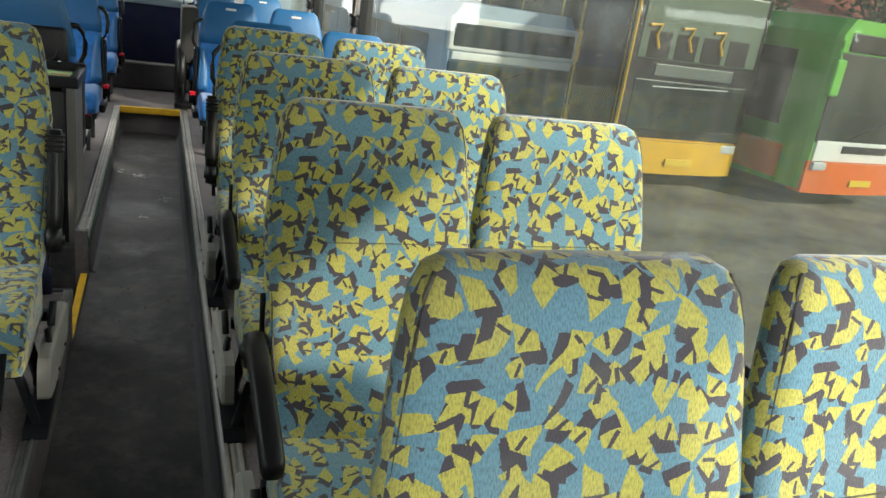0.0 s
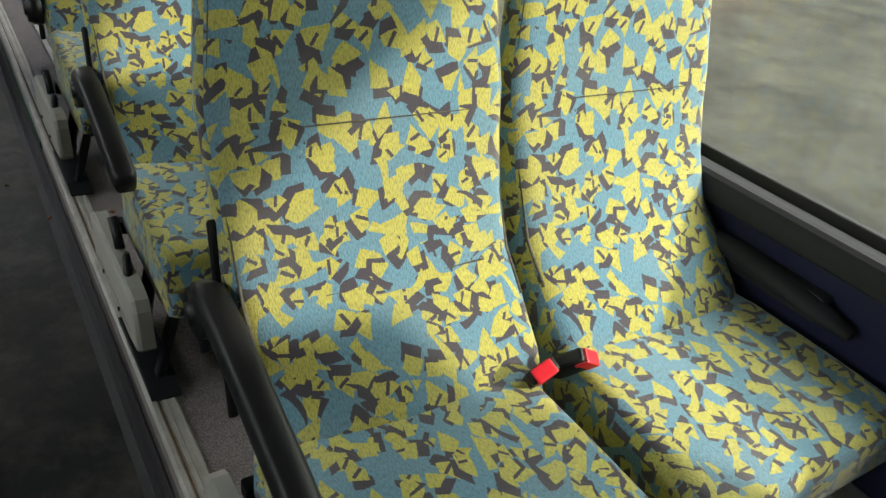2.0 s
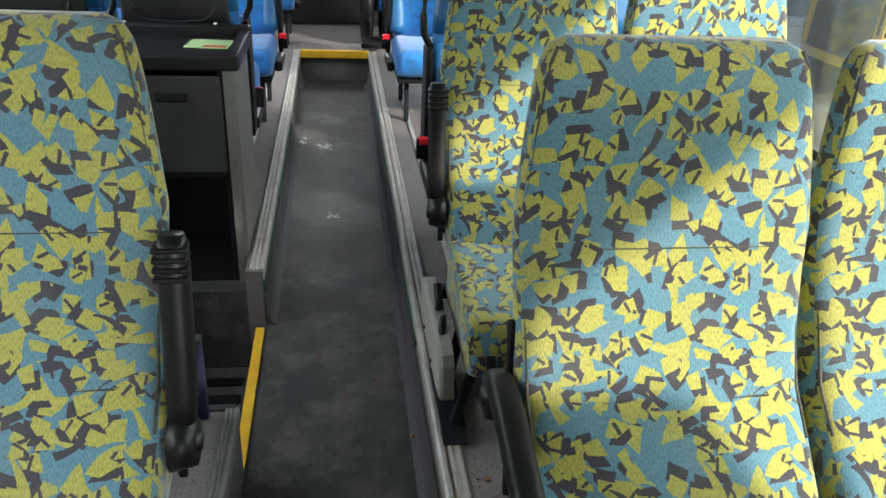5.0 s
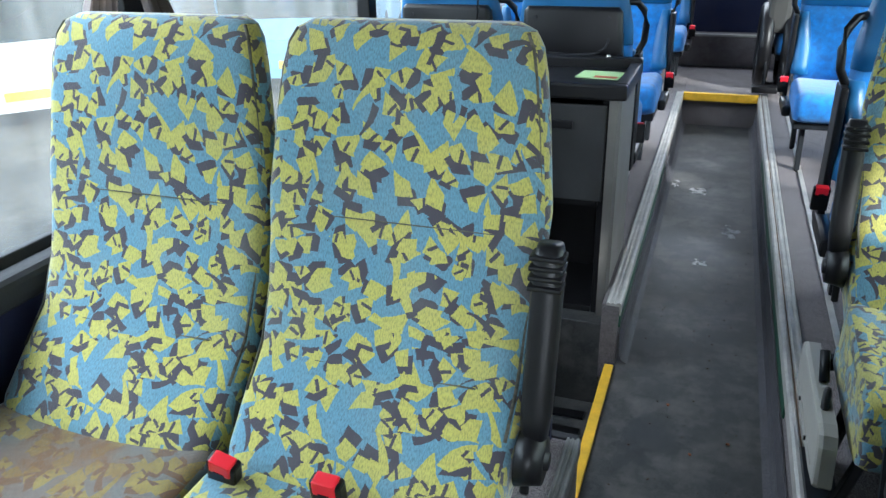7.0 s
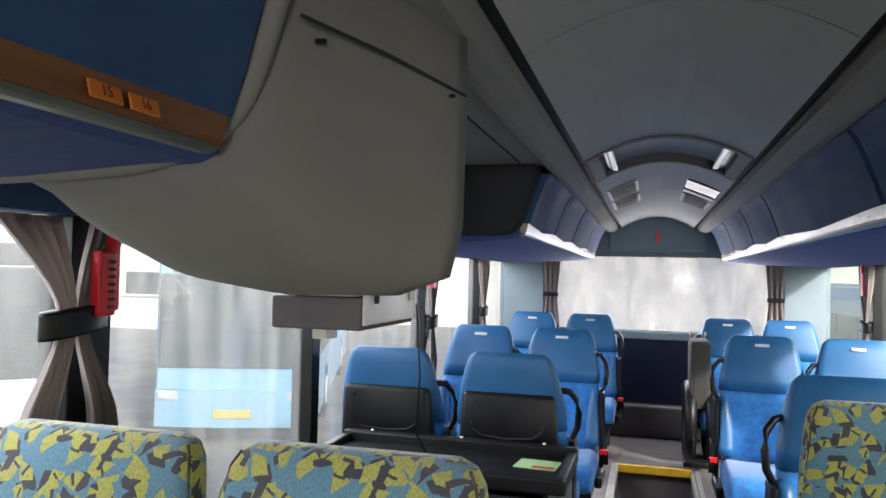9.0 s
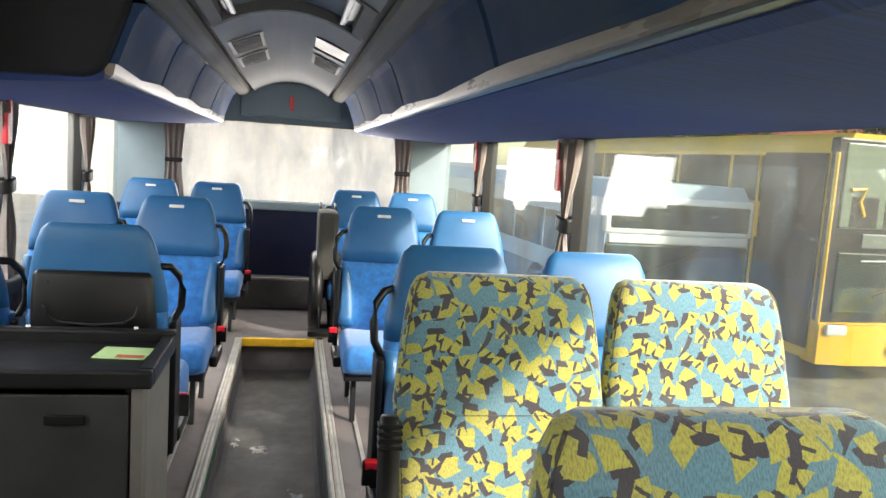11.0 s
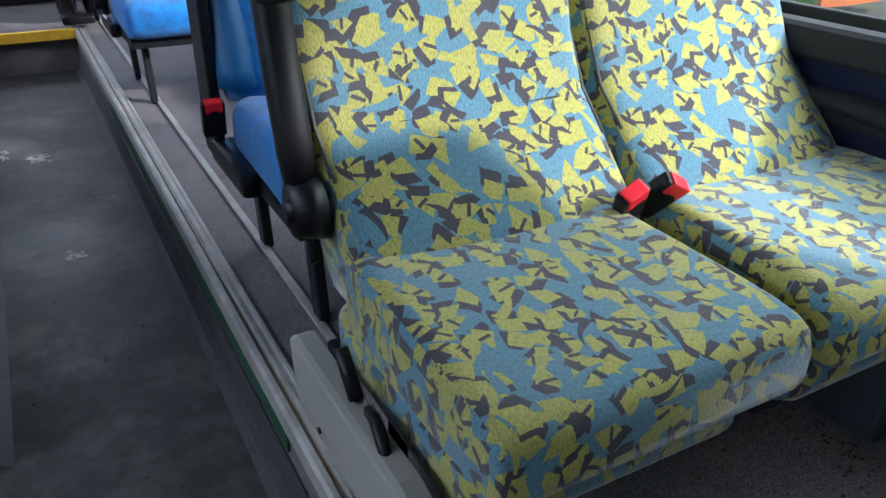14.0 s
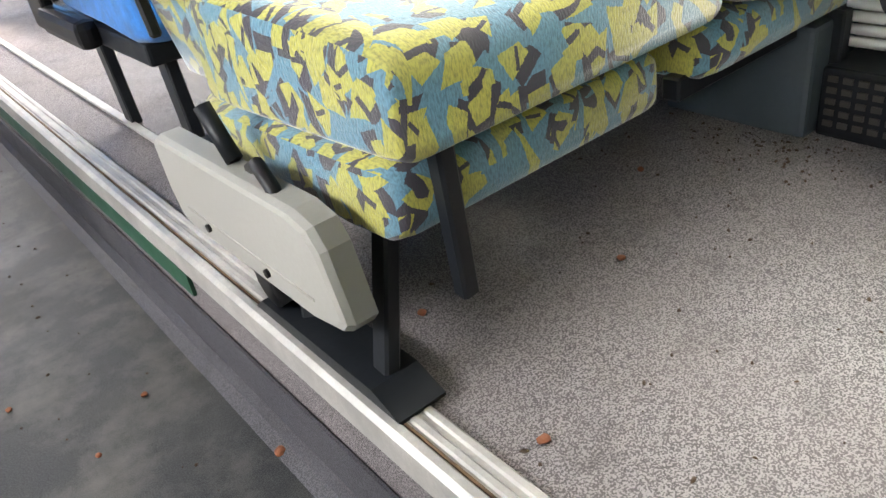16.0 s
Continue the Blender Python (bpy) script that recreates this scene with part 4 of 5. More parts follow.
run = smoothed([(x, 0.0, z) for x, z in pts])
rings = []
for i, p in enumerate(run):
    d = (run[min(i + 1, len(run) - 1)] - run[max(i - 1, 0)]).normalized()
    out = Vector((-d.z, 0, d.x))
    rings.append([p + Vector((0, 0.264 + 0.013 * math.cos(t), 0)) + out * (0.013 * math.copysign(abs(math.sin(t)) ** 0.7, math.sin(t))) for t in (2 * math.pi * k / 12 for k in range(12))])
bm = bmesh.new()
loft(bm, rings)
structure("trim_rack_end", bm, surface("pale_grey_edging", (0.21, 0.20, 0.185), 0.8, vary=0.08, grain=300), "rounded pale grey end frame of the luggage rack", True)
ORANGE = surface("orange_label", (0.62, 0.17, 0.02), 0.5, vary=0.1)


def number_plaque(text, y):
    """A small orange seat number set in the veneer strip of the near left rack."""
    e = empty("seat_number", pose(CX - 0.4475, y, 1.532, 75, 0, 90), "orange seat number plaque on the rack strip", "sign", "seat numbers")
    part("plaque", boxed((-0.018, -0.007, 0.0), (0.018, 0.007, 0.0025), 0.001), ORANGE, e)
    curve = bpy.data.curves.new("digits", "FONT")
    curve.body, curve.size, curve.align_x, curve.align_y, curve.extrude = text, 0.013, "CENTER", "CENTER", 0.0004
    o = new("digits_source", curve)
    me = bpy.data.meshes.new_from_object(o.evaluated_get(bpy.context.evaluated_depsgraph_get()))
    bpy.data.objects.remove(o)
    me.materials.clear()
    me.materials.append(surface_cache("digit_brown", (0.16, 0.035, 0.005)))
    d = new("digits", me)
    d.parent, d.location = e, (0, 0, 0.003)


number_plaque("15", 0.066)
number_plaque("16", 0.112)

# grey headlining over the cabinet, between the two left racks
structure("ceiling_side", boxed((WL + 0.004, 0.33, 1.770), (-0.335, 2.127, 1.80), 0), RACKGREY, "grey headlining above the cabinet")
structure("trim_ceiling_joint", boxed((-0.43, 0.33, 1.7665), (-0.425, 2.08, 1.7698), 0), DARKGREY, "fine joint in the headlining")

# ---- dark end cap of the far left rack ----
def rounded(poly, r, n=6):
    """The outline with its corners rounded."""
    out = []
    for i, p in enumerate(poly):
        p, a, b = Vector(p), Vector(poly[i - 1]), Vector(poly[(i + 1) % len(poly)])
        p0, p1 = p + (a - p).normalized() * r, p + (b - p).normalized() * r
        out += [(p0 * (1 - t) ** 2 + p * 2 * t * (1 - t) + p1 * t * t)[:] for t in (k / n for k in range(n + 1))]
    return out


bm = bmesh.new()
cap = rounded([(-0.352, 1.778), (-0.438, 1.532), (-1.11, 1.516), (-1.11, 1.785)], 0.06)
loft(bm, [[(-0.7 + (x + 0.7) * k, y, 1.645 + (z - 1.645) * (1 - 3 * (1 - k))) for x, z in cap] for y, k in ((2.075, 0.955), (2.082, 0.98), (2.095, 0.995), (2.128, 1.0))])
structure("rack_end_cap", bm, DARKGREY, "dark grey padded end cap of the luggage rack", True)

# ---- hanging unit above the cabinet ----
unit = empty("hanging_unit", pose(-0.71, 1.38, 1.265), "grey shelf with cream appliance and mirror, hung from ceiling", "shelf unit")
part("shelf", boxed((-0.15, -0.19, 0.0), (0.075, 0.19, 0.075), 0.006), surface("mauve_grey_cloth", (0.12, 0.105, 0.11), 0.9, grain=300, bump=0.2), unit, "mauve-grey cloth covered shelf")
CREAM = surface("cream_enamel", (0.62, 0.60, 0.53), 0.4, vary=0.08)
app = part("appliance", boxed((-0.12, -0.185, 0.0765), (0.058, 0.19, 0.24), 0.008), CREAM, unit, "cream metal appliance")
part("side_plate", boxed((0.0755, -0.188, 0.012), (0.083, 0.19, 0.238), 0.002), CREAM, app, "cream enamel side plate")
part("keypad", boxed((0.081, 0.13, 0.06), (0.087, 0.17, 0.11), 0.002), surface("beige_key", (0.45, 0.40, 0.28), 0.5), app)
part("knob", boxed((0.081, -0.13, 0.06), (0.089, -0.11, 0.08), 0.003), DARKGREY, app)
bm = bmesh.new()
loft(bm, [[(-0.05 + 0.115 * k * math.copysign(abs(math.cos(t)) ** 0.6, math.cos(t)), y, 0.115 + 0.035 * k * math.copysign(abs(math.sin(t)) ** 0.6, math.sin(t))) for t in (2 * math.pi * j / 24 for j in range(24))] for y, k in ((-0.205, 0.93), (-0.212, 1.0), (-0.20, 1.0), (-0.186, 0.8))])
mir = part("mirror_frame", bm, BLACK, unit, "black rounded mirror rim", True)
MIRROR = bpy.data.materials.new("mirror_glass")
MIRROR.use_nodes = True
MIRROR.node_tree.nodes["Principled BSDF"].inputs["Metallic"].default_value = 1.0
MIRROR.node_tree.nodes["Principled BSDF"].inputs["Roughness"].default_value = 0.05
MIRROR.node_tree.nodes["Principled BSDF"].inputs["Base Color"].default_value = (0.7, 0.75, 0.76, 1)
bm = bmesh.new()
loft(bm, [[(-0.05 + 0.102 * math.copysign(abs(math.cos(t)) ** 0.6, math.cos(t)), y, 0.115 + 0.027 * math.copysign(abs(math.sin(t)) ** 0.6, math.sin(t))) for t in (2 * math.pi * j / 24 for j in range(24))] for y in (-0.2155, -0.2135)])
part("mirror_glass", bm, MIRROR, mir, "mirror glass")
for x in (-0.13, 0.035):
    part("hanger", bar(bmesh.new(), (x, 0.12, 0.07), (x, 0.12, 0.70), 0.02, 0.02), FRAME, unit)
bm = tube(bmesh.new(), [(0.06, 0.185, 0.09), (0.085, 0.20, 0.04), (0.095, 0.21, -0.15), (0.09, 0.20, -0.30), (0.10, 0.33, -0.421)], 0.003, 6)
part("cable", bm, BLACK, unit, "thin black cable", True)
part("socket", boxed((-0.06, -0.16, -0.025), (-0.02, -0.10, 0.0), 0.004), CREAM, unit)

# ---- roof hatch and vents ----
bm = bmesh.new()
for x0, x1, y0, y1 in ((HX0, HX1, HY0, HY0 + 0.035), (HX0, HX1, HY1 - 0.035, HY1), (HX0, HX0 + 0.035, HY0 + 0.035, HY1 - 0.035), (HX1 - 0.035, HX1, HY0 + 0.035, HY1 - 0.035)):
    prof = [(x, arch(x) - 0.006) for x in np.linspace(x0, x1, 9)]
    prism(bm, prof + [(x, z + 0.05) for x, z in reversed(prof)], "y", y0, y1)
hatch = empty("roof_hatch", pose(0, 0, 0), "grey roof hatch with a dark frame and handles", "hatch")
part("frame", bm, surface("hatch_grey", (0.10, 0.10, 0.102), 0.8, vary=0.12), hatch, "grey hatch frame")
prof = [(x, arch(x) + 0.03) for x in np.linspace(HX0 + 0.03, HX1 - 0.03, 9)]
bm = bmesh.new()
prism(bm, prof + [(x, z + 0.02) for x, z in reversed(prof)], "y", HY0 + 0.03, HY1 - 0.03)
part("lid", bm, CEIL, hatch, "grey cloth hatch lid")
for x in (CX - 0.185, CX + 0.185):
    s = -1 if x < CX else 1
    part("handle", bar(bmesh.new(), (x, HY0 + 0.05, arch(x) + 0.004), (x - s * 0.0, HY1 - 0.06, arch(x) + 0.004), 0.02, 0.012), WHITE, hatch, "pale grip")
    # solid black bar beside the grip paints the recess's shade
    part("recess", boxed((x + s * 0.012 - 0.012, HY0 + 0.04, arch(x) + 0.001), (x + s * 0.012 + 0.035 * (s > 0), HY1 - 0.04, arch(x) + 0.028), 0.002), BLACK, hatch)
VENT = surface("beige_vent_plastic", (0.26, 0.235, 0.20), 0.6, vary=0.1)
for s in (-1, 1):
    for k, y in enumerate((3.32, 3.86)):
        x = CX + s * 0.178
        opened = s > 0 and k == 0
        v = empty("ceiling_vent", pose(x, y, arch(x) - 0.004, 0, s * 22, 0), "ceiling vent with its flap missing, shaded opening painted as black plate" if opened else "beige slatted vent panel in the ceiling", "vent", "ceiling vents")
        # the open vent's dark inside is a plate coloured black
        part("panel", boxed((-0.075, -0.20, -0.006), (0.075, 0.20, 0.010), 0.004), BLACK if opened else VENT, v)
        if opened:
            part("flap", boxed((-0.075, 0.10, -0.012), (0.075, 0.20, -0.007), 0.002), VENT, v, "beige flap")
            continue
        for j in range(9):
            part("slat", boxed((-0.06, -0.172 + 0.04 * j, -0.010), (0.06, -0.150 + 0.04 * j, -0.005), 0.001), DARKGREY, v)
structure("ceiling_end", boxed((CX - 0.36, 5.60, 1.60), (CX + 0.36, 5.69, 1.86), 0.02), PALE, "pale blue-grey panel closing the ceiling at the rear")
structure("trim_red_tag", boxed((CX - 0.01, 5.592, 1.66), (CX + 0.02, 5.602, 1.76), 0.002), RED, "small red emergency tag")


# ---- curtains and hammers ----
def curtain(y, side, tied, w=0.26, h0=0.76, h1=1.49, name="curtain"):
    """A gathered curtain hanging at a pillar, tied at one height."""
    x0 = (WR if side > 0 else WL) - side * 0.035
    e = empty(name, pose(x0, y, 0), "grey-brown gathered curtain tied back at a window pillar", "curtain", "curtains")
    n = 25
    for half, share in ((-1, 0.58), (1, 0.42)):
        rows = []
        for z in np.linspace(h1, h0, 24):
            d = min(1.0, abs(z - tied) / (0.30 if z > tied else 0.22))
            ease = d * d * (3 - 2 * d)
            near, wide = 0.004 + 0.10 * w * ease, w * share * (0.16 + 0.66 * ease * (1.0 if z > tied else 0.22))
            row = []
            for i in range(n):
                t = i / (n - 1)
                fold = 0.016 * math.sin(i * 1.15 + half) + 0.008 * math.sin(i * 2.3 + 5 * z)
                row.append((-side * fold * (0.45 + 0.55 * ease), half * (near + t * wide) + 0.008 * math.sin(7 * z + half), z))
            rows.append(row)
        bm = bmesh.new()
        loft(bm, rows, closed=False)
        bmesh.ops.solidify(bm, geom=bm.faces[:], thickness=0.003)
        part("cloth", bm, CURTAIN, e, "", True)
    bm = bmesh.new()
    loft(bm, [[(-side * (0.028 * math.cos(a)), (0.045 + 0.09 * w) * math.sin(a), z + 0.01 * math.sin(a)) for a in (2 * math.pi * j / 20 for j in range(20))] for z in (tied - 0.026, tied - 0.02, tied + 0.02, tied + 0.026)])
    part("tie_band", bm, BLACK, e, "black tie-back band", True)
    return e


def hammer(x, y, z, side):
    e = empty("emergency_hammer", pose(x, y, z), "red emergency hammer in its holder on the pillar", "hammer", "emergency hammers")
    part("holder", boxed((-0.012, -0.028, -0.10), (0.012, 0.02, 0.03), 0.006), RED, e, "red plastic holder")
    for k in range(7):
        part("slot", boxed((-0.0135, -0.004, -0.085 + 0.015 * k), (0.0135, 0.016, -0.078 + 0.015 * k), 0.001), BLACK, e)
    part("handle", boxed((-0.010, 0.012, -0.09), (0.010, 0.034, 0.11), 0.006), RED, e)
    bm = tube(bmesh.new(), [(0, -0.02, 0.105), (0, 0.04, 0.105)], 0.009, 10)
    part("head", bm, ALU, e, "steel hammer head", True)


curtain(0.82, -1, 1.293, 0.46)
hammer(WL + 0.06, 0.87, 1.40, -1)
curtain(3.33, -1, 1.15, 0.16)
hammer(WL + 0.05, 3.28, 1.42, -1)
curtain(4.58, -1, 1.15, 0.18)
curtain(2.80, 1, 1.15, 0.17)
hammer(WR - 0.05, 2.86, 1.38, 1)
curtain(4.33, 1, 1.15, 0.17)
hammer(WR - 0.05, 4.32, 1.42, 1)
for x in (-0.77, 0.89):
    e = empty("curtain", pose(x, 5.63, 0), "narrow grey-brown curtain beside the rear window", "curtain", "curtains")
    rows = []
    for z in np.linspace(1.56, 0.98, 14):
        wdt = 0.05 + 0.09 * abs(z - 1.25)
        rows.append([((i / 16 - 0.5) * wdt * 2, 0.014 * math.sin(i * 1.3), z) for i in range(17)])
    bm = bmesh.new()
    loft(bm, rows, closed=False)
    bmesh.ops.solidify(bm, geom=bm.faces[:], thickness=0.003)
    part("cloth", bm, CURTAIN, e, "", True)
    part("tie_band", boxed((-0.06, -0.02, 1.235), (0.06, 0.02, 1.265), 0.008), BLACK, e, "black tie-back band")

# ---- wall armrests beside the window seats ----
for y in (-0.60, 0.20, 1.05):
    e = empty("wall_armrest", pose(WR - 0.03, y, 0.60), "grey plastic armrest fixed to the side wall", "armrest", "wall armrests")
    bm = bmesh.new()
    rings = []
    for t in np.linspace(0, 1, 9):
        k = 0.55 + 0.45 * math.sin(math.pi * min(1, max(0, t))) ** 0.4
        rings.append([(0.026 * k * math.cos(b), -0.16 + 0.32 * t, 0.05 * t - 0.03 * t * t + 0.018 * k * math.sin(b)) for b in (2 * math.pi * j / 12 for j in range(12))])
    loft(bm, rings)
    part("pad", bm, DARKGREY, e, "", True)
    part("bracket", boxed((0.0, -0.10, -0.02), (0.03, 0.12, 0.03), 0.006), DARKGREY, e)

# ---- folded wheelchair at the rear ----
chair = empty("folded_wheelchair", pose(0.325, 4.92, DZ), "folded black wheelchair with fat tyres beside the blue seats", "wheelchair")
for k, x in enumerate((-0.07, 0.06)):
    bm = bmesh.new()
    rings = [[(x + 0.04 * math.cos(b), 0.02 + (0.235 + 0.04 * math.sin(b)) * math.cos(a), 0.265 + (0.235 + 0.028 * math.sin(b)) * math.sin(a)) for b in (2 * math.pi * j / 8 for j in range(8))] for a in (2 * math.pi * i / 32 for i in range(33))]
    loft(bm, rings, caps=False)
    w = part("tyre", bm, BLACK, chair, "fat black rubber tyre", True)
    bm = bmesh.new()
    bmesh.ops.create_cone(bm, cap_ends=True, segments=24, radius1=0.20, radius2=0.20, depth=0.02, matrix=pose(x, 0.02, 0.265, 0, 90, 0))
    part("rim", bm, DARKGREY, w)
for x in (-0.055, 0.045):
    bm = tube(bmesh.new(), [(x, -0.28, 0.03), (x, -0.2, 0.3), (x, 0.05, 0.45), (x, 0.14, 0.60), (x, 0.16, 0.80), (x, 0.22, 0.83)], 0.012)
    part("frame_tube", bm, FRAME, chair, "", True)
part("folded_seat", boxed((-0.075, -0.17, 0.36), (0.055, 0.18, 0.80), 0.03), surface("grey_canvas", (0.035, 0.035, 0.033), 0.9), chair, "dark canvas seat folded upright")
part("brake_lever", boxed((-0.075, -0.17, 0.10), (-0.05, -0.14, 0.16), 0.006), RED, chair, "red brake lever")
part("foot_rest", boxed((-0.12, -0.36, 0.03), (0.03, -0.26, 0.07), 0.012), BLACK, chair, "black foot rest")

# ---- heater box and litter ----
heater = empty("heater_box", pose(1.075, 0.94, DZ), "dark blue-grey heater box at the foot of the wall", "heater")
part("casing", boxed((-0.075, -0.115, 0.0), (0.05, 0.115, 0.16), 0.008), surface("blue_grey_steel", (0.045, 0.06, 0.07), 0.5, vary=0.25, stain=9), heater)
part("grille", boxed((-0.05, -0.32, 0.0), (0.045, -0.117, 0.10), 0.006), FRAME, heater, "black grille")
for k in range(5):
    for r in range(9):
        part("louvre", boxed((-0.0535, -0.305 + 0.0205 * r, 0.018 + 0.016 * k), (-0.0495, -0.292 + 0.0205 * r, 0.026 + 0.016 * k), 0), surface_cache("louvre_dark", (0.05, 0.045, 0.04)), heater)
for k in range(4):
    bm = tube(bmesh.new(), [(0.0, -0.36, 0.122 + 0.017 * k), (0.0, -0.118, 0.122 + 0.017 * k)], 0.0075, 8)
    part("pipe_rib", bm, WHITE, heater, "white ribbed heater pipe", True)
CRUMB = surface("brown_crumb", (0.20, 0.07, 0.03), 0.9, vary=0.4)
for i, (x, y, z, r) in enumerate(((0.227, 1.066, 0.0, 0.008), (0.61, 0.83, DZ, 0.005), (0.39, 0.93, DZ, 0.006), (0.42, 1.06, DZ, 0.007), (0.345, 0.70, DZ, 0.006), (0.05, 1.25, 0.0, 0.004), (-0.02, 1.45, 0.0, 0.005), (0.52, 1.2, DZ, 0.004), (0.8, 0.95, DZ, 0.005), (0.14, 1.32, 0.0, 0.005))):
    bm = bmesh.new()
    bmesh.ops.create_icosphere(bm, subdivisions=2, radius=r)
    for v in bm.verts:
        v.co += 0.35 * r * noise.noise_vector(v.co * 160 + Vector((i, 0, 0)))
        v.co.z = v.co.z * 0.6 + r * 0.55
    o = finish("crumb", bm, CRUMB)
    o.location = (x, y, z)
    tagged(o, "small reddish brown crumb lying on the floor", "litter", "floor litter")
rng = random.Random(4)
bm = bmesh.new()
for k in range(420):
    near = rng.random() < 0.6
    x, y, z = (rng.gauss(0.98, 0.05), rng.gauss(0.86, 0.09), DZ) if near else (rng.uniform(0.32, 1.05), rng.uniform(0.45, 1.2), DZ)
    if rng.random() < 0.3:
        x, y, z = rng.uniform(XL + 0.05, XR - 0.05), rng.uniform(0.6, 3.6), 0.0
    r = rng.uniform(0.0008, 0.0026)
    bmesh.ops.create_cone(bm, cap_ends=True, segments=5, radius1=r, radius2=r * 0.4, depth=r, matrix=pose(x, y, z + r * 0.5, 0, 0, rng.uniform(0, 360)) @ Matrix.Diagonal((1, rng.uniform(0.5, 2.2), 1, 1)))
tagged(finish("grit", bm, surface("brown_grit", (0.055, 0.035, 0.022), 0.95, vary=0.5)), "scattered dark brown grit on the vinyl floor", "litter", "", "stuff")
WHITEPATCH = surface("dried_white_spill", (0.50, 0.50, 0.50), 0.7, vary=0.2, stain=20)
nt = WHITEPATCH.node_tree
gone, blend = nt.nodes.new("ShaderNodeBsdfTransparent"), nt.nodes.new("ShaderNodeMixShader")
nt.links.new(ramp(nt, noisy(nt, coords(nt), 24, 6, 0.7), [(0.42, (0, 0, 0)), (0.56, (0.8, 0.8, 0.8))]), blend.inputs[0])
nt.links.new(gone.outputs[0], blend.inputs[1])
nt.links.new(nt.nodes["Principled BSDF"].outputs[0], blend.inputs[2])
nt.links.new(blend.outputs[0], nt.nodes["Material Output"].inputs[0])
for i, (x, y, r, k) in enumerate(((-0.02, 3.31, 0.06, 1.3), (-0.13, 3.40, 0.03, 2.4), (0.13, 2.80, 0.05, 2.0), (0.02, 2.45, 0.04, 1.2))):
    bm = bmesh.new()
    c = bm.verts.new((x, y, 0.0015))
    ring = []
    for j in range(26):
        a = 2 * math.pi * j / 26
        q = r * (0.75 + 0.5 * noise.noise((3 * math.cos(a) + i * 7, 3 * math.sin(a), i)))
        ring.append(bm.verts.new((x + q * math.cos(a), y + k * q * math.sin(a), 0.001)))
    for j in range(26):
        bm.faces.new((c, ring[j], ring[(j + 1) % 26]))
    o = finish("floor_stain", bm, WHITEPATCH)
    tagged(o, "dried white spill on the aisle floor", "stain", "floor stains")


# ---- outside ----
G = -1.15
GROUND = surface("gravel_yard", (0.17, 0.152, 0.12), 0.95, vary=0.55, stain=1.1, grain=14, bump=0.4)
structure("ground", boxed((-300, -300, G - 0.2), (300, 300, G), 0), GROUND, "bare gravel yard outside the coach")
DARKGLASS = surface("dark_vehicle_glass", (0.022, 0.034, 0.028), 0.22, vary=0.5, stain=1.0, bump=0, spec=0.3)
TYRE = surface("tyre_rubber", (0.02, 0.02, 0.02), 0.8)
LAMP = surface("headlamp_glass", (0.55, 0.57, 0.58), 0.15, vary=0.2)


def paint(name, colour):
    return bpy.data.materials.get(name) or surface(name, colour, 0.35, vary=0.1, stain=1.2, grain=60, bump=0.02)


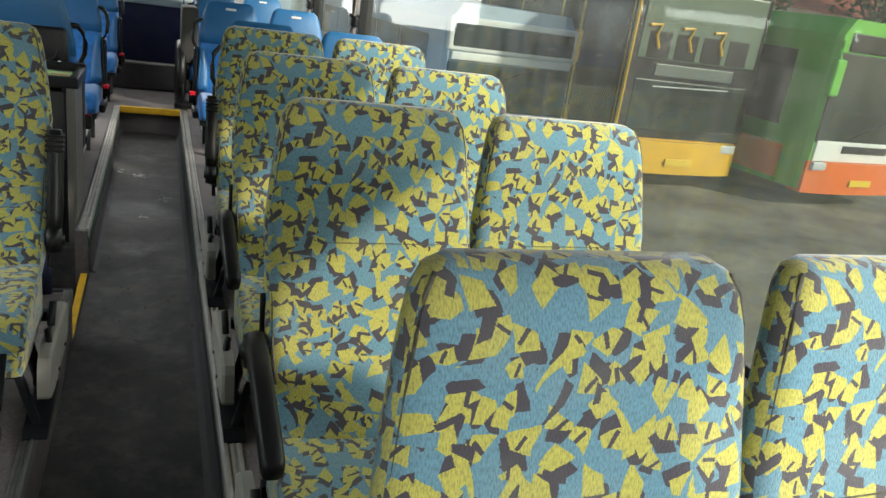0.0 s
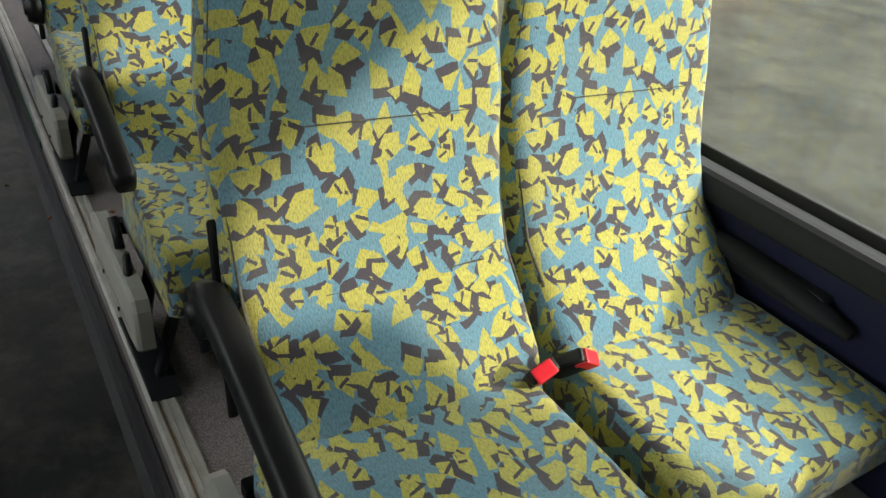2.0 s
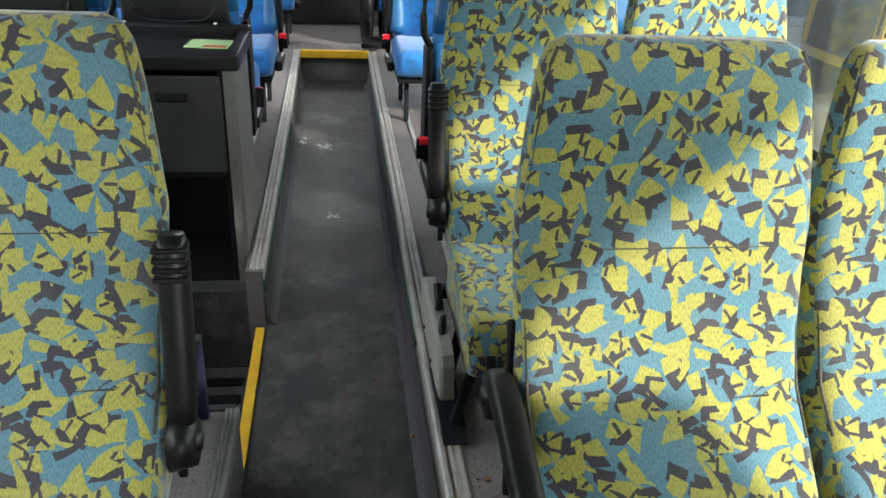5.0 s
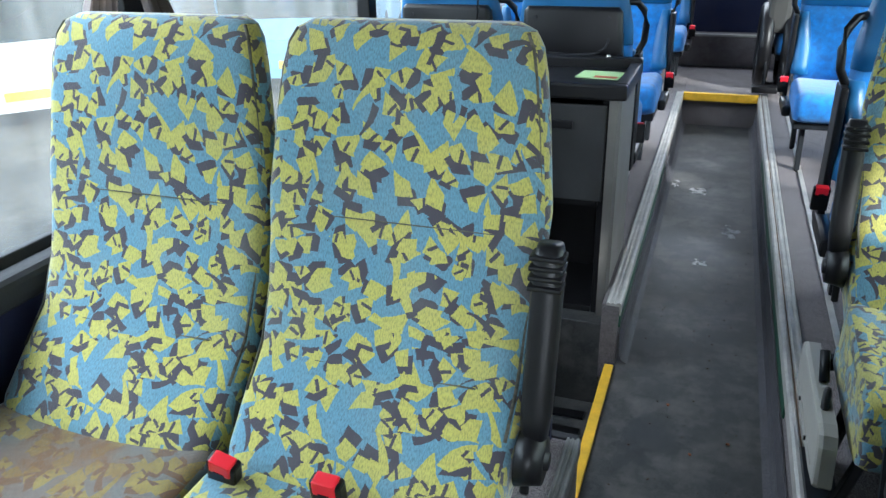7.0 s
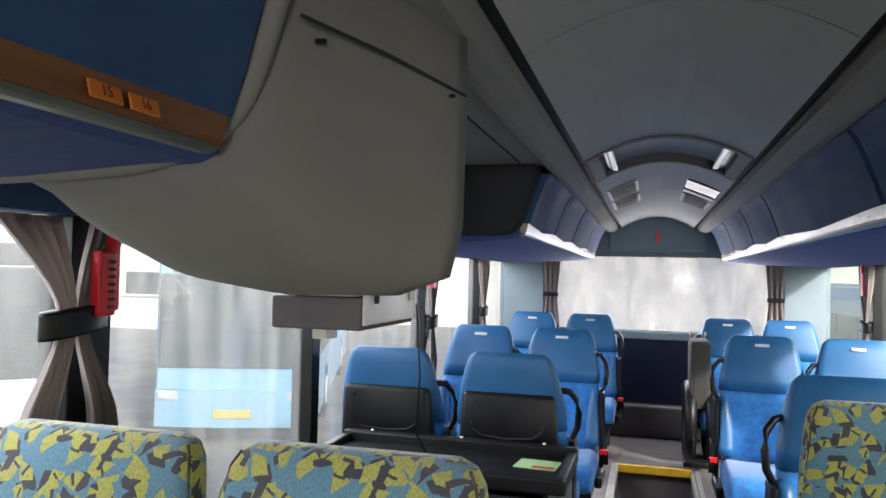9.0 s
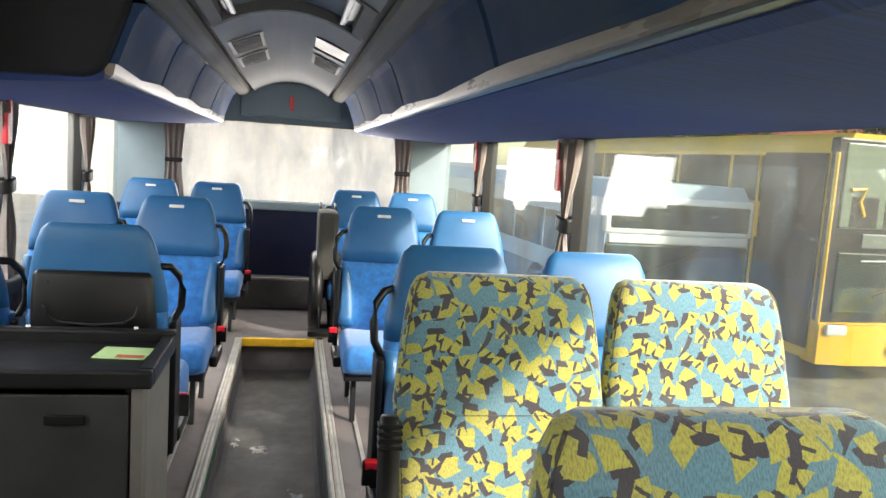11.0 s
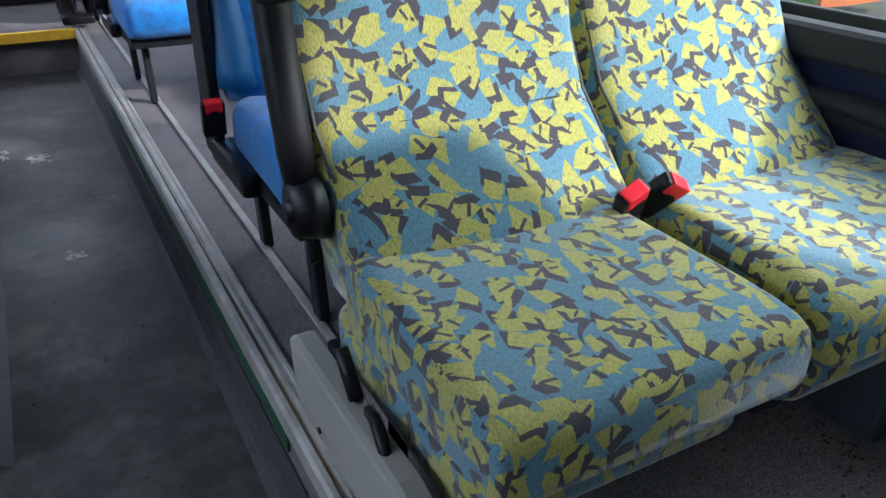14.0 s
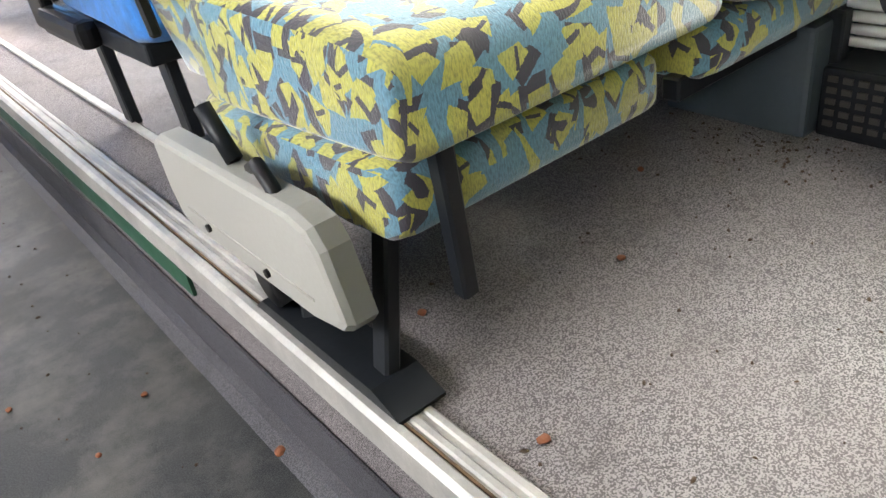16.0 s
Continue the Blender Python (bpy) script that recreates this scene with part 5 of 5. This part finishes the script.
def bus(name, m, label, w, l, h, low, body, stripe, sill=0.35, glass_top=1.75, windows=6, decks=1, mirrors=True):
    """A parked bus; its front stands at y = 0 and faces -y. Heights are over the ground."""
    e = empty(name, m, label, "bus")
    hw = w / 2
    sec = [(-hw, 0.32), (-hw, h - 0.25), (-hw + 0.18, h), (hw - 0.18, h), (hw, h - 0.25), (hw, 0.32)]
    bm = bmesh.new()
    loft(bm, [[(x * k, y, z) for x, z in sec] for y, k in ((0.0, 0.94), (0.10, 0.985), (0.4, 1.0), (l, 1.0))])
    part("body", bm, body, e)
    bm = bmesh.new()
    ring = [(-hw * 0.96, -0.02), (-hw * 0.6, -0.10), (0, -0.13), (hw * 0.6, -0.10), (hw * 0.96, -0.02), (hw * 0.96, 0.25), (-hw * 0.96, 0.25)]
    loft(bm, [[(x, y, z) for x, y in ring] for z in (0.28, 0.34, 0.62, 0.80)])
    part("bumper", bm, low, e)
    if decks == 2:
        part("front_mask", boxed((-hw * 0.985, -0.022, 0.82), (hw * 0.985, 0.14, h - 0.06), 0.03), BLACK, e, "black front")
        part("lower_windscreen", boxed((-hw * 0.86, -0.045, 0.95), (hw * 0.86, 0.0, 1.72), 0.02), DARKGLASS, e, "dark lower windscreen")
        part("upper_windscreen", boxed((-hw * 0.90, -0.045, 2.02), (hw * 0.90, 0.0, h - 0.12), 0.02), paint("upper_glass", (0.085, 0.125, 0.09)), e, "pale green upper windscreen")
        part("sign_glass", boxed((-hw * 0.60, -0.04, 1.78), (hw * 0.60, 0.0, 1.96), 0.01), paint("sign_grey", (0.11, 0.13, 0.12)), e)
        for k in range(4):
            part("deck_seat", boxed((-0.98 + 0.5 * k, -0.052, 2.04), (-0.58 + 0.5 * k, -0.044, 2.42), 0.003), BLACK, e, "dark seat back behind the glass")
        part("wiper_bar", bar(bmesh.new(), (-0.75, -0.06, 1.62), (0.7, -0.06, 1.66), 0.02, 0.02), LAMP, e)
        for s in (-1, 1):
            part("front_corner", boxed((s * (hw + 0.006) - 0.008, 0.12, 0.45), (s * (hw + 0.006) + 0.008, 1.35, h - 0.26), 0.002), BLACK, e, "black front corner panel")
            part("corner_trim", bar(bmesh.new(), (s * (hw + 0.012), 1.42, 0.5), (s * (hw + 0.012), 1.42, h - 0.3), 0.02, 0.06), body, e)
    elif decks == 0:
        part("windscreen", boxed((-hw * 0.93, -0.03, 0.78), (hw * 0.93, 0.06, 1.56), 0.03), DARKGLASS, e, "dark windscreen")
        part("visor", boxed((-hw * 0.90, -0.05, 1.57), (hw * 0.90, 0.05, 1.69), 0.02), WHT, e, "white visor strip")
        part("band_rim", boxed((-hw * 0.97, -0.05, 1.70), (hw * 0.97, 0.06, 2.22), 0.05, 3), WHT, e, "white rounded rim")
        part("band_glass", boxed((-hw * 0.90, -0.062, 1.77), (hw * 0.90, 0.0, 2.13), 0.03, 3), DARKGLASS, e, "dark upper glass band")
    else:
        part("windscreen", boxed((-hw * 0.935, -0.03, 1.10), (hw * 0.935, 0.06, h - 0.50), 0.03), DARKGLASS, e, "dark windscreen")
        part("destination_box", boxed((-hw * 0.80, -0.028, h - 0.48), (hw * 0.80, 0.05, h - 0.20), 0.02), BLACK, e)
    for s in (-1, 1):
        part("headlamp", boxed((s * hw * 0.78 - 0.16, -0.085, 0.66), (s * hw * 0.78 + 0.16, 0.05, 0.80), 0.03), LAMP, e)
        part("side_stripe", boxed((s * (hw + 0.001) - 0.004, 0.5, 0.40), (s * (hw + 0.001) + 0.004, l, 0.95), 0), stripe, e)
        gap = (l - 1.6) / windows
        for k in range(windows):
            for z0, z1 in (((1.05, 1.75), (2.25, h - 0.3)) if decks == 2 else ((1.25, h - 0.55),)):
                part("side_window", boxed((s * (hw + 0.002) - 0.006, 0.7 + k * gap, z0), (s * (hw + 0.002) + 0.006, 0.7 + (k + 0.94) * gap, z1), 0.002), DARKGLASS, e)
        for y in (2.2, l - 2.6):
            bm = bmesh.new()
            bmesh.ops.create_cone(bm, cap_ends=True, segments=24, radius1=0.48, radius2=0.46, depth=0.3, matrix=pose(s * (hw - 0.14), y, 0.48, 0, 90, 0))
            t = part("wheel", bm, TYRE, e)
            bm = bmesh.new()
            bmesh.ops.create_cone(bm, cap_ends=True, segments=20, radius1=0.27, radius2=0.22, depth=0.05, matrix=pose(s * (hw + 0.015), y, 0.48, 0, s * 90, 0))
            part("hub", bm, LAMP, t)
        if decks != 1 or not mirrors:
            continue
        bm = tube(bmesh.new(), [(s * hw * 0.9, 0.05, h - 0.35), (s * (hw + 0.15), -0.2, h - 0.35), (s * (hw + 0.2), -0.25, h - 0.6)], 0.03)
        part("mirror_arm", bm, body, e)
        part("mirror", boxed((s * (hw + 0.2) - 0.11, -0.32, h - 1.15), (s * (hw + 0.2) + 0.11, -0.2, h - 0.6), 0.05, 3), body, e)
    part("licence_plate", boxed((-0.26, -0.15, 0.42), (0.26, -0.12, 0.53), 0.004), paint("plate_yellow", (0.75, 0.50, 0.03)), e, "plain yellow licence plate")
    part("wiper", bar(bmesh.new(), (-0.5, -0.05, 1.16), (0.35, -0.05, 1.5), 0.02, 0.02), BLACK, e)
    return e


YEL = paint("bus_yellow", (0.72, 0.40, 0.015))
GRN = paint("bus_green", (0.10, 0.42, 0.03))
ORG = paint("bus_orange", (0.75, 0.14, 0.01))
WHT = paint("bus_white", (0.72, 0.73, 0.72))
BLU = paint("bus_pale_blue", (0.22, 0.46, 0.66))
NVY = paint("bus_blue_grey", (0.10, 0.18, 0.28))
yb = bus("yellow_city_bus", pose(7.85, 8.2, G, 0, 0, 2), "yellow double-deck city bus parked with dark windscreens", 2.5, 12, 3.2, YEL, YEL, YEL, windows=7, decks=2)
for x in (-0.6, 0.0, 0.6):
    bm = tube(bmesh.new(), [(x - 0.42, -0.07, 2.50), (x - 0.22, -0.07, 2.52), (x - 0.28, -0.07, 2.36), (x - 0.2, -0.07, 2.18)], 0.024)
    part("grab_rail", bm, YEL, yb, "yellow hand rail behind the glass")
part("front_post", boxed((-1.262, -0.06, 0.8), (-1.235, 0.0, 2.95), 0.01), YEL, yb)
gb = bus("green_orange_coach", pose(11.0, 7.5, G, 0, 0, 5), "green and orange long-distance coach parked in the yard", 2.55, 7, 3.0, ORG, GRN, ORG, windows=4)
part("front_panel", boxed((-1.15, -0.035, 0.80), (1.15, 0.05, 1.14), 0.02), WHT, gb, "white panel under the windscreen")
part("sign_bar", boxed((-0.55, -0.045, 0.95), (0.55, -0.03, 1.07), 0), DARKGREY, gb, "dark lettering bar")
bus("pale_coach", pose(5.4, 9.6, G, 0, 0, 3), "pale blue-white coach with a rimmed glass band, parked in the yard", 2.4, 10, 2.42, WHT, paint("bus_ice_blue", (0.42, 0.52, 0.62)), NVY, decks=0)
bus("white_midibus", pose(5.75, 17.5, G, 0, 0, 2), "white midibus parked in the yard", 2.5, 8, 2.5, WHT, WHT, WHT)
bus("pale_blue_bus", pose(-5.75, 9.35, G, 0, 0, 20), "pale blue bus parked beside the coach", 2.3, 10, 2.95, BLU, BLU, BLU, mirrors=False)
bus("white_bus", pose(-8.1, 6.7, G, 0, 0, 52), "white bus parked in the yard", 2.5, 10, 3.0, WHT, WHT, WHT, mirrors=False)

WALLWHITE = surface("white_render", (0.78, 0.75, 0.71), 0.9, vary=0.08, stain=0.7, grain=25)
ROOFRED = surface("red_roof_tiles", (0.30, 0.085, 0.05), 0.85, vary=0.3, stain=1.5, grain=20)


def hall(name, x0, x1, y, depth, high, label, roof, count):
    e = empty(name, pose(0, 0, G), label, "building")
    part("wall", boxed((x0, y, 0), (x1, y + depth, high), 0), WALLWHITE, e)
    bm = bmesh.new()
    prism(bm, [(y - 0.5, high), (y + depth / 2, high + 2.2), (y + depth + 0.5, high)], "x", x0 - 0.4, x1 + 0.4)
    part("roof", bm, roof, e)
    step = (x1 - x0) / max(1, count)
    for k in range(count):
        for z in (1.4,):
            if z + 1 < high:
                w = part("window", boxed((x0 + step * (k + 0.25), y - 0.04, z), (x0 + step * (k + 0.75), y + 0.02, z + 0.9), 0.01), DARKGLASS, e)
                part("sill", boxed((x0 + step * (k + 0.22), y - 0.12, z - 0.08), (x0 + step * (k + 0.78), y - 0.042, z), 0.01), WALLWHITE, w)


hall("white_depot", -14, 9, 34, 10, 6.0, "long pale rendered depot behind the coach", ROOFRED, 0)
hall("far_house", 16, 44, 30, 10, 4.2, "low house with a red tiled roof", ROOFRED, 8)
hall("left_house", -46, -18, 26, 10, 5.0, "low pale house across the yard", ROOFRED, 8)
LEAF = surface("leaf_green", (0.05, 0.09, 0.025), 0.7, vary=0.4, stain=3, grain=8)
BARK = surface("bark", (0.11, 0.085, 0.06), 0.9, vary=0.3)


def tree(x, y, high, seed):
    rng = random.Random(seed)
    e = empty("tree", pose(x, y, G), "leafy tree at the edge of the yard", "tree", "trees")
    bm = bmesh.new()
    tube(bm, [(0, 0, 0), (0.05, 0, high * 0.3), (0, 0.06, high * 0.6)], 0.16)
    for k in range(6):
        a = k * 1.05
        tube(bm, [(0, 0, high * 0.35 + 0.1 * k), (math.cos(a) * high * 0.16, math.sin(a) * high * 0.16, high * 0.6 + 0.15 * k)], 0.05, 6)
    part("trunk", bm, BARK, e)
    verts, faces = [], []
    for k in range(1500):
        a, u = rng.uniform(0, 6.283), rng.uniform(-1, 1)
        rad = high * 0.27 * rng.uniform(0.45, 1.0) * (1 + 0.3 * math.sin(3 * a + seed))
        c = Vector((rad * math.cos(a) * math.sqrt(1 - u * u), rad * math.sin(a) * math.sqrt(1 - u * u), high * 0.68 + rad * u * 1.05))
        d = Vector((rng.uniform(-1, 1), rng.uniform(-1, 1), rng.uniform(-1, 1))).normalized()
        s = d.orthogonal().normalized()
        q = rng.uniform(0.10, 0.22)
        n = len(verts)
        verts += [c - d * q, c + s * q * 0.5, c + d * q, c - s * q * 0.5]
        faces.append((n, n + 1, n + 2, n + 3))
    me = bpy.data.meshes.new("crown")
    me.from_pydata([tuple(v) for v in verts], [], faces)
    me.materials.append(LEAF)
    o = new("crown", me)
    o.parent = e


for i, (x, y, hgt) in enumerate(((20, 22, 7.5), (24, 26, 8.5), (29, 24, 8), (34, 27, 9), (15, 26, 7))):
    tree(x, y, hgt, i)
